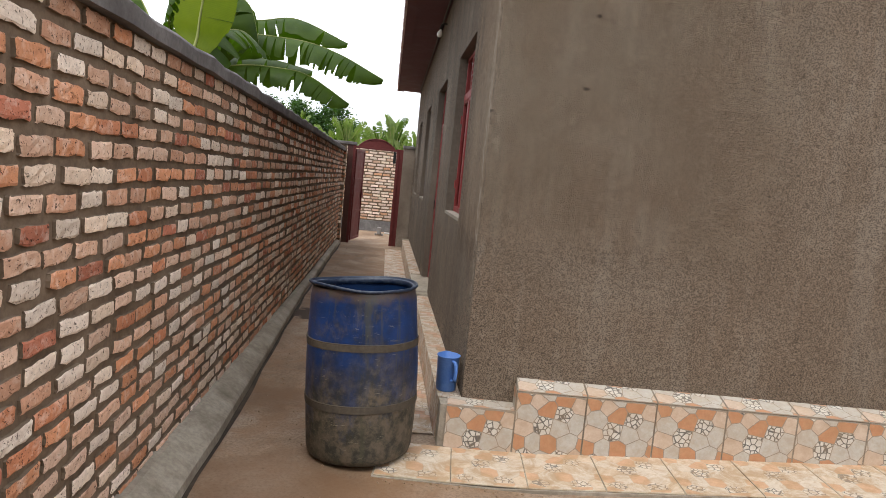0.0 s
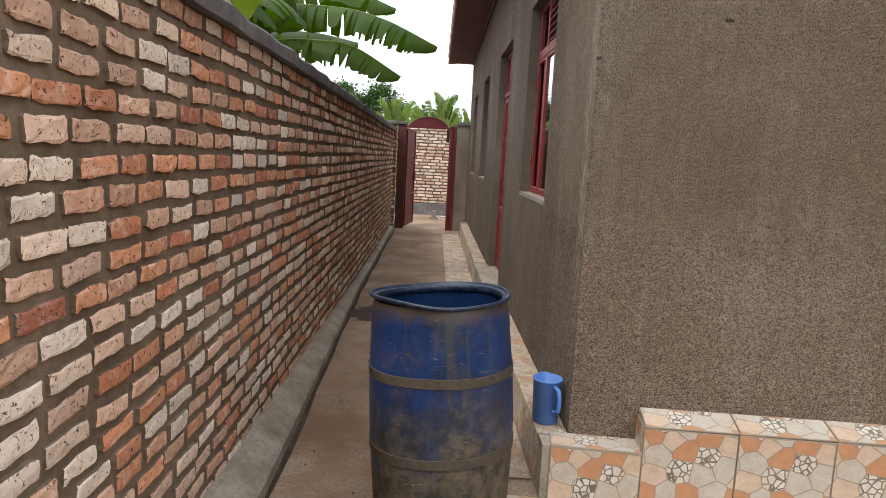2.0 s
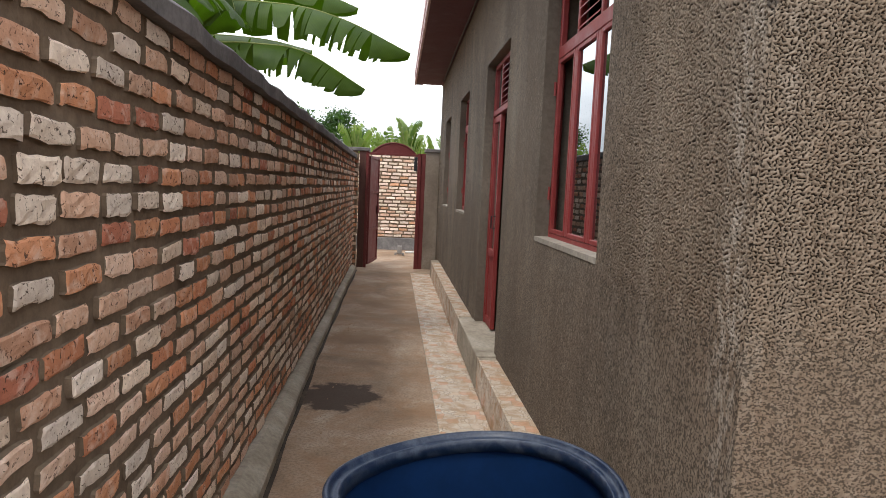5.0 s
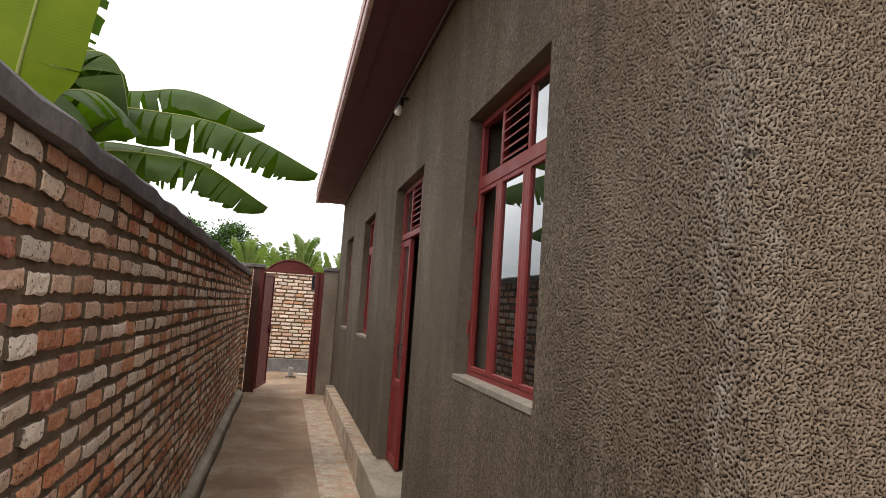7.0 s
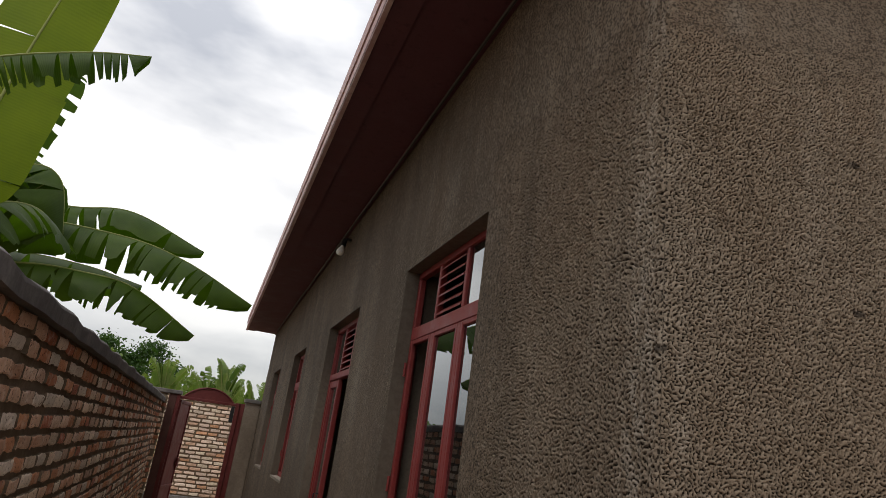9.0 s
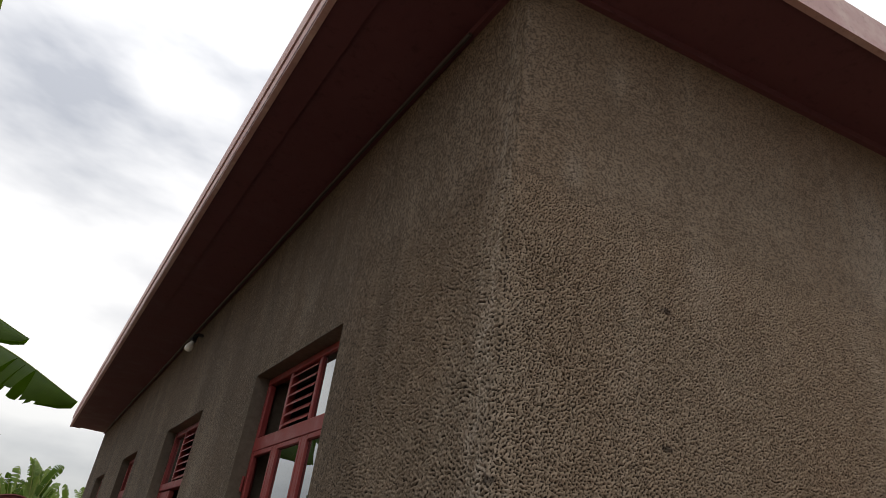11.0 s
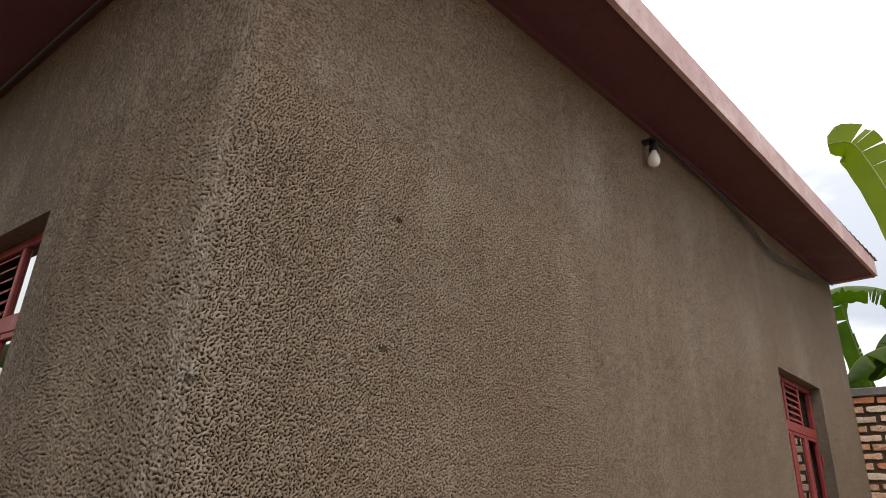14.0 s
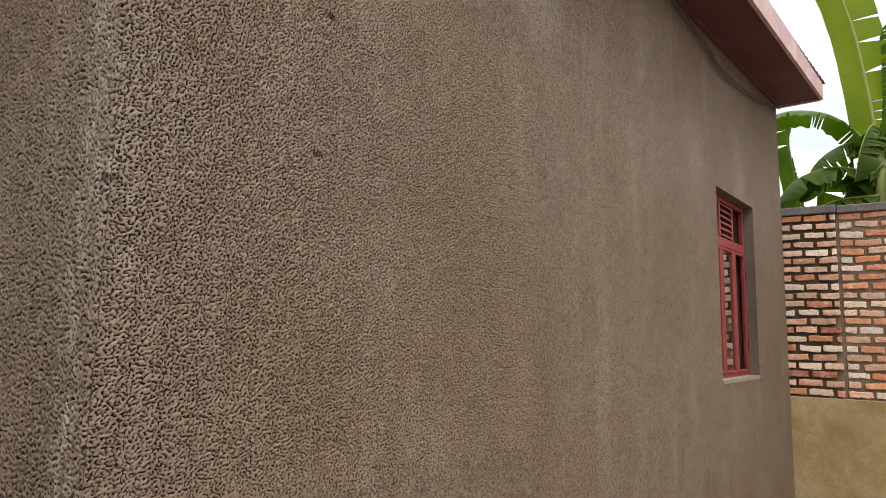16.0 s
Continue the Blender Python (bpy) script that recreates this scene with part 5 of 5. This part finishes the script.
banana_leaf(pl, base, [(X, 2.5, 3.3), (X - 0.1, 2.35, 3.25), (X - 0.15, 2.2, 3.0), (X - 0.15, 2.1, 2.6)], 0.24, 55, rng, LEAF, 6, 0.25)
banana_leaf(pl, base, [(X + 0.1, 2.6, 3.0), (X + 0.1, 2.7, 3.25), (X + 0.2, 2.8, 3.3), (X + 0.3, 2.9, 3.0)], 0.25, 45, rng, LEAF, 6, 0.25)
banana_leaf(pl, base, [(X, 2.6, 3.2), (X - 0.1, 2.95, 3.3), (X - 0.15, 3.3, 3.2), (X - 0.2, 3.5, 2.95)], 0.26, 40, rng, LEAF, 4, 0.3)
banana_leaf(pl, base, [(X, 2.6, 3.0), (X - 0.1, 3.0, 2.95), (X - 0.15, 3.35, 2.75), (X - 0.2, 3.5, 2.45)], 0.28, 40, rng, LEAF, 4, 0.3)
base = (7.9, 3.25, -0.03)
pl = thing("banana_plant", base, "smaller dark banana plant beyond the yard wall", "banana plant", "banana plants")
banana_stem(pl, 2.5, (0, 0), 0.08)
banana_leaf(pl, base, [(7.9, 3.25, 2.4), (7.85, 3.3, 2.95), (7.8, 3.36, 3.4), (7.75, 3.42, 3.85), (7.7, 3.44, 4.1)], 0.16, 30, rng, LEAF, 4, 0.2)
banana_leaf(pl, base, [(7.9, 3.2, 2.5), (7.8, 3.1, 3.1), (7.7, 3.0, 3.3), (7.6, 2.85, 3.2)], 0.24, 40, rng, LEAF, 5, 0.2)
banana_leaf(pl, base, [(7.9, 3.3, 2.4), (7.75, 3.45, 2.9), (7.7, 3.5, 3.15), (7.6, 3.6, 3.05)], 0.25, 50, rng, LEAF, 5, 0.2)
banana_leaf(pl, base, [(7.9, 3.25, 2.4), (7.7, 3.0, 2.75), (7.6, 2.8, 2.95), (7.5, 2.5, 2.9)], 0.25, 45, rng, LEAF, 7, 0.3)

# grove beyond the gate
for k in range(32):
    gx = -4.2 + 0.22 * k + rng.uniform(-0.2, 0.2)
    gy = 23 + rng.uniform(-2.0, 5.0)
    hgt = 1.98 + rng.uniform(-0.35, 0.4)
    base = (gx, gy, -0.03)
    pl = thing("banana_plant", base, "distant pale green banana plant in a grove", "banana plant", "distant banana grove")
    banana_stem(pl, hgt, (0, 0), 0.1)
    for j in range(8):
        a = rng.uniform(0, 6.28)
        rise, reach = rng.uniform(0.5, 1.75), rng.uniform(0.12, 0.8)
        q = [(gx + f * reach * math.cos(a), gy + f * reach * math.sin(a), hgt - 0.1 + rise * (f - 0.3 * f * f * f)) for f in (0, 0.35, 0.7, 1.0)]
        banana_leaf(pl, base, q, rng.uniform(0.07, 0.17), 25, rng, LEAF_FAR if rng.random() < 0.7 else LEAF, 5, 0.5, 0.01, facing=(math.cos(a * 3), -1, 0.3))


def tree(place, height, spread, leaves, seed):
    """A small broadleaf tree: tapered trunk, limbs, and a crown of many single leaves in uneven clumps."""
    r = random.Random(seed)
    ob = thing("tree", place, "dark green bushy tree beyond the yard", "tree", "distant trees")
    b = tube(spline([(0, 0, 0), (0.1, 0.05, height * 0.3), (0.0, 0.0, height * 0.6)], 8), 0.12, 8, None, 0.5)
    limbs = []
    for k in range(9):
        a = r.uniform(0, 6.28)
        e = Vector((math.cos(a) * spread * r.uniform(0.3, 0.95), math.sin(a) * spread * r.uniform(0.3, 0.95), height * r.uniform(0.7, 1.0)))
        limbs.append(e)
        tube(spline([(0, 0, height * r.uniform(0.35, 0.58)), e * 0.5 + Vector((0, 0, height * 0.25)), e], 6), 0.04, 5, b, 0.3)
    part("trunk", b, STONE, ob, "", True)
    b = bmesh.new()
    uvl = b.loops.layers.uv.new("uv")
    for k in range(leaves):
        c = r.choice(limbs)
        p = c + Vector((r.gauss(0, 0.3), r.gauss(0, 0.3), r.gauss(0, 0.22))) * spread * 0.55
        d = Vector((r.gauss(0, 1), r.gauss(0, 1), r.gauss(0, 0.7))).normalized()
        s = d.cross(Vector((r.gauss(0, 1), r.gauss(0, 1), 1))).normalized()
        L = r.uniform(0.07, 0.14)
        f = b.faces.new([b.verts.new(p), b.verts.new(p + d * L * 0.5 + s * L * 0.3), b.verts.new(p + d * L), b.verts.new(p + d * L * 0.5 - s * L * 0.3)])
        for lp in f.loops:
            lp[uvl].uv = (0, 0)
    part("crown", b, FOLIAGE, ob)


tree((-3.3, 25.0, -0.03), 3.9, 1.0, 3200, 3)
tree((-4.6, 26.5, -0.03), 4.0, 1.2, 3000, 4)
tree((-2.0, 29.0, -0.03), 4.1, 1.3, 2600, 6)


# ---- pieces: tiles, then bricks ----
def shared_tile(name, w, h, t, mat):
    ob = finish(name, box((0, 0, 0), (w, h, t), 0.0015), mat)
    with_uv(ob, 0.0)
    me = ob.data
    bpy.data.objects.remove(ob)
    return me


def lay(me, parent, m, name="tile"):
    ob = new(name, me)
    ob.parent = parent
    ob.matrix_world = m
    return ob


def basis(o, u, v):
    """A pose with its x along u, y along v, z across both."""
    u, v = Vector(u).normalized(), Vector(v).normalized()
    w = u.cross(v)
    return Matrix(((u.x, v.x, w.x, o[0]), (u.y, v.y, w.y, o[1]), (u.z, v.z, w.z, o[2]), (0, 0, 0, 1)))


# the print of one tile: stone centres across and down it, and each stone's kind
PRINT = ((.10, .04, 0), (.34, .10, 2), (.46, .22, 0), (.71, .05, 0), (.70, .27, 3), (.93, .13, 2), (.17, .31, 1), (.43, .45, 3), (.89, .37, 1), (.64, .48, 1), (.12, .52, 2),
         (.50, .74, 0), (.29, .75, 1), (.77, .71, 1), (.06, .76, 0), (.16, .94, 3), (.70, .95, 3), (.43, .97, 1), (.95, .90, 2))


def stone_cells(w, h, size, gap, skip):
    """The printed stones that fall on a tile cut to w by h, a share skip of the print below its top, as polygons with a light joint left between them."""
    cells = []
    seeds = [((u + du) * size, h - (v + dv - skip) * size, k) for u, v, k in PRINT for du in (-1, 0, 1) for dv in (-1, 0, 1, 2)]
    for px, py, kind in seeds:
        if not (-0.4 * size < px < w + 0.4 * size and -0.4 * size < py < h + 0.4 * size):
            continue
        poly = [(0.004, 0.004), (w - 0.004, 0.004), (w - 0.004, h - 0.004), (0.004, h - 0.004)]
        for qx, qy, _ in seeds:
            dx, dy = qx - px, qy - py
            far = math.hypot(dx, dy)
            if far < 1e-6 or far > 0.8 * size:
                continue
            c = ((px + qx) * dx + (py + qy) * dy) / 2 - gap * far / 2
            out = []
            for (ax, ay), (bx, by) in zip(poly, poly[1:] + poly[:1]):
                fa, fb = ax * dx + ay * dy - c, bx * dx + by * dy - c
                if fa <= 0:
                    out.append((ax, ay))
                if fa * fb < 0:
                    t = fa / (fa - fb)
                    out.append((ax + t * (bx - ax), ay + t * (by - ay)))
            poly = out
            if len(poly) < 3:
                break
        if len(poly) >= 3:
            cells.append((poly, kind))
    return cells


def printed_tile(name, w, h, t, mats, size=0.375, skip=0.0):
    """A glazed tile with its printed stones on the face."""
    b = box((0, 0, 0), (w, h, t), 0.0015)
    for poly, kind in stone_cells(w, h, size, 0.0045, skip):
        f = b.faces.new([b.verts.new((x, y, t + 0.0004)) for x, y in poly])
        f.material_index = kind + 1
    me = bpy.data.meshes.new(name)
    b.to_mesh(me)
    b.free()
    for m in mats:
        me.materials.append(m)
    return me


T = 0.378
fu = (ux, uy, 0)
tall = printed_tile("tile_tall", T - 0.003, 0.385, 0.008, PRINTED)
low = printed_tile("tile_low", T - 0.003, 0.28, 0.008, PRINTED)
slim = printed_tile("tile_slim", T - 0.003, 0.138, 0.007, PRINTED, skip=0.3)
full = printed_tile("tile_full", T - 0.003, 0.405, 0.007, PRINTED_WORN)
slimw = shared_tile("tile_ledge", T - 0.003, 0.134, 0.007, TILE_WORN)
lowside = shared_tile("tile_side", T - 0.003, 0.25, 0.007, TILE_WORN)
for k in range(14):
    q = P0 + T * k
    if q + T > P1:
        break
    lay(tall, plinth, basis(front(q, 0.131, plinth_z(q) + 0.001 - 0.385), (ux, uy, LIFT), (0, 0, 1)))
    lay(slim, plinth, basis(front(q, 0.139, plinth_z(q) + 0.002), (ux, uy, LIFT), (-nx, -ny, 0.24)))
o = front(P0, 0.131)
lay(low, step, basis((o[0] - ux * T, o[1] - uy * T, 0.2475 - 0.28), fu, (0, 0, 1)))
lay(slim, step, basis((o[0] - ux * T, o[1] - uy * T - 0.008, 0.2475), fu, (-nx, -ny, 0)))
end = printed_tile("tile_end", 0.13, 0.12, 0.006, PRINTED)
lay(end, plinth, basis(front(P0 - 0.001, 0.003, 0.25), (nx, ny, 0), (0, 0, 1)))
for k in range(15):
    q = A0 + 0.01 + T * k
    if q + T > P1:
        break
    lay(full, apron, basis(front(q, 0.54, apron_z(q) + 0.001 + 0.0006 * math.sin(3 * k)), (ux, uy, (apron_z(q + T) - apron_z(q)) / T), (-nx, -ny, 0)))
for k in range(24):
    y = 3.99 + T * k
    if y + T > 13.0:
        break
    lay(lowside, ledge, basis((LEDGE_X + 0.008, y + T, 0.003), (0, -1, 0), (0, 0, 1)))
    if not 6.75 < y < 8.3:
        lay(slimw, ledge, basis((SIDE_X - 0.003, y, 0.2475), (0, 1, 0), (-1, 0, 0)))
strip_tile = shared_tile("tile_strip", T - 0.003, 0.31, 0.006, TILE_WORN)
for k in range(24):
    y = 4.05 + T * k
    lay(strip_tile, bpy.data.objects["strip"], basis((0.343, y, 0.0045 + 0.0006 * math.sin(2 * k)), (0, 1, 0), (-1, 0, 0)))


FACE_QUADS = 28          # quads in the face of a brick; the rest are its sides


def brick_shape(r, w, h, d):
    """Corners and faces of one hand-made brick with worn, chipped edges; face towards +x at 0, length along y."""
    us, vs = (0.0, 0.05, 0.22, 0.42, 0.6, 0.8, 0.95, 1.0), (0.0, 0.14, 0.5, 0.86, 1.0)
    nu, nv = len(us), len(vs)
    vv, grid = [], {}
    chips = [(r.choice((0.0, 1.0, r.random())), r.choice((0.0, 1.0)), r.uniform(0.08, 0.2), r.uniform(0.003, 0.008)) for _ in range(r.randint(0, 2))]
    bow = r.uniform(-0.003, 0.003)
    for i, u in enumerate(us):
        for j, v in enumerate(vs):
            rim = i in (0, nu - 1) or j in (0, nv - 1)
            corner = i in (0, nu - 1) and j in (0, nv - 1)
            y, z = (u - 0.5) * w, (v - 0.5) * h + bow * (1 - (2 * u - 1) ** 2)
            x = -0.0055 if corner else -0.0028 if rim else r.uniform(-0.0022, 0.0012)
            if corner:
                y, z = y * 0.985, z * 0.955
            for cu, cv, rad, deep in chips:
                near = math.hypot((u - cu), (v - cv) * h / w * 2)
                if near < rad:
                    x -= deep * (1 - near / rad) * 0.6
                    z -= math.copysign(deep * (1 - near / rad), z)
            grid[i, j] = len(vv)
            jag = 0.0034 if rim else 0.0015
            vv.append((x + r.uniform(-0.001, 0.001), y + r.uniform(-jag, jag), z + r.uniform(-jag, jag)))
    faces = [(grid[i, j], grid[i + 1, j], grid[i + 1, j + 1], grid[i, j + 1]) for i in range(nu - 1) for j in range(nv - 1)]
    ringk = [(i, 0) for i in range(nu)] + [(nu - 1, j) for j in range(1, nv)] + [(i, nv - 1) for i in range(nu - 2, -1, -1)] + [(0, j) for j in range(nv - 2, 0, -1)]
    back = []
    for i, j in ringk:
        back.append(len(vv))
        x, y, z = vv[grid[i, j]]
        vv.append((-d, y * 1.015, z * 1.03))
    for k in range(len(ringk)):
        n2 = (k + 1) % len(ringk)
        faces.append((grid[ringk[k]], back[k], back[n2], grid[ringk[n2]]))
    return vv, faces


def brickwork(parent, place, length, z0, courses, pitch_z, pitch_s, near, one, many, seed, h=0.0505, proud=0.0):
    """Courses of bricks on a wall. place(s): the face point and the turn about z there. Bricks with near(s, z) are objects; the rest is one mesh."""
    r = random.Random(seed)
    shapes = []
    for k in range(28):
        w = (pitch_s - 0.025) * (0.86, 0.93, 1.0, 1.06, 0.97, 0.9, 1.02)[k % 7]
        vv, ff = brick_shape(r, w, h * r.uniform(0.88, 1.08), 0.03)
        me = bpy.data.meshes.new("brick")
        me.from_pydata(vv, [], ff)
        me.materials.append(one)
        me.materials.append(MORTAR)
        me.polygons.foreach_set("material_index", [0] * FACE_QUADS + [1] * (len(ff) - FACE_QUADS))
        shapes.append((me, vv, ff, w))
    V, F = [], []
    for c in range(courses):
        s = 0.004
        z = z0 + pitch_z * (c + 0.5)
        first = True
        while s < length - 0.03:
            me, vv, ff, w = r.choice(shapes)
            fit = 0.52 if first and c % 2 else 1.0
            first = False
            fit = min(fit, (length - 0.004 - s) / w)
            if fit * w < 0.03:
                break
            s0 = s + fit * w / 2
            s += fit * w + r.uniform(0.018, 0.036)
            zz = z + r.uniform(-0.004, 0.004) + 0.004 * math.sin(1.3 * s0 + c)
            m = place(s0) @ pose(r.uniform(-0.004, 0.004) + proud, 0, zz, r.gauss(0, 1.6), r.gauss(0, 1.6), r.gauss(0, 1.2)) @ Matrix.Diagonal((1, fit, 1, 1))
            if near(s0, zz):
                ob = new("brick", me)
                ob.parent = parent
                ob.matrix_world = m
            else:
                o = len(V)
                V += [tuple(m @ Vector(p)) for p in vv]
                F += [tuple(o + i for i in f) for f in ff]
    me = bpy.data.meshes.new("brickwork")
    me.from_pydata(V, [], F)
    me.materials.append(many)
    me.materials.append(MORTAR)
    me.polygons.foreach_set("material_index", [int(k % len(ff) >= FACE_QUADS) for k in range(len(F))])
    ob = new("brickwork", me)
    ob.parent = parent
    tagged(ob, "courses of rough hand-made bricks", "", "", "stuff")


brickwork(wall_west, lambda s: pose(BRICK_X, 0.4 + s, 0), 13.2, 0.10, 23, 0.0765, 0.185, lambda s, z: 2.0 < s < 4.4 and z > 0.2, BRICK_ONE, BRICK_MANY, 11)
brickwork(wall_east, lambda s: pose(EAST_X, 2.94 - s, 0, 0, 0, 180), 4.0, 1.09, 21, 0.0757, 0.2, lambda s, z: s < 0.6, BRICK_ONE, BRICK_MANY, 12)
brickwork(wall_east, lambda s: pose(EAST_X - 0.03, 3.41 - s, 0, 0, 0, 180), 0.45, 1.09, 21, 0.0757, 0.2, lambda s, z: True, BRICK_ONE, BRICK_MANY, 13)
brickwork(wall_north, lambda s: pose(-1.6 + s, 17.0, 0, 0, 0, -90), 2.8, 0.275, 24, 0.0765, 0.215, lambda s, z: 0.7 < s < 1.9, PALE_ONE, PALE_MANY, 14, 0.05)
setting("pier_west", box((-1.1, 13.5, -0.02), (-0.905, 13.765, 1.95), 0.004), MORTAR, "brick pier at the end of the yard wall", "pier")
brickwork(bpy.data.objects["pier_west"], lambda s: pose(-1.1 + s, 13.492, 0, 0, 0, -90), 0.21, 0.02, 25, 0.0765, 0.2, lambda s, z: True, BRICK_ONE, BRICK_MANY, 15)
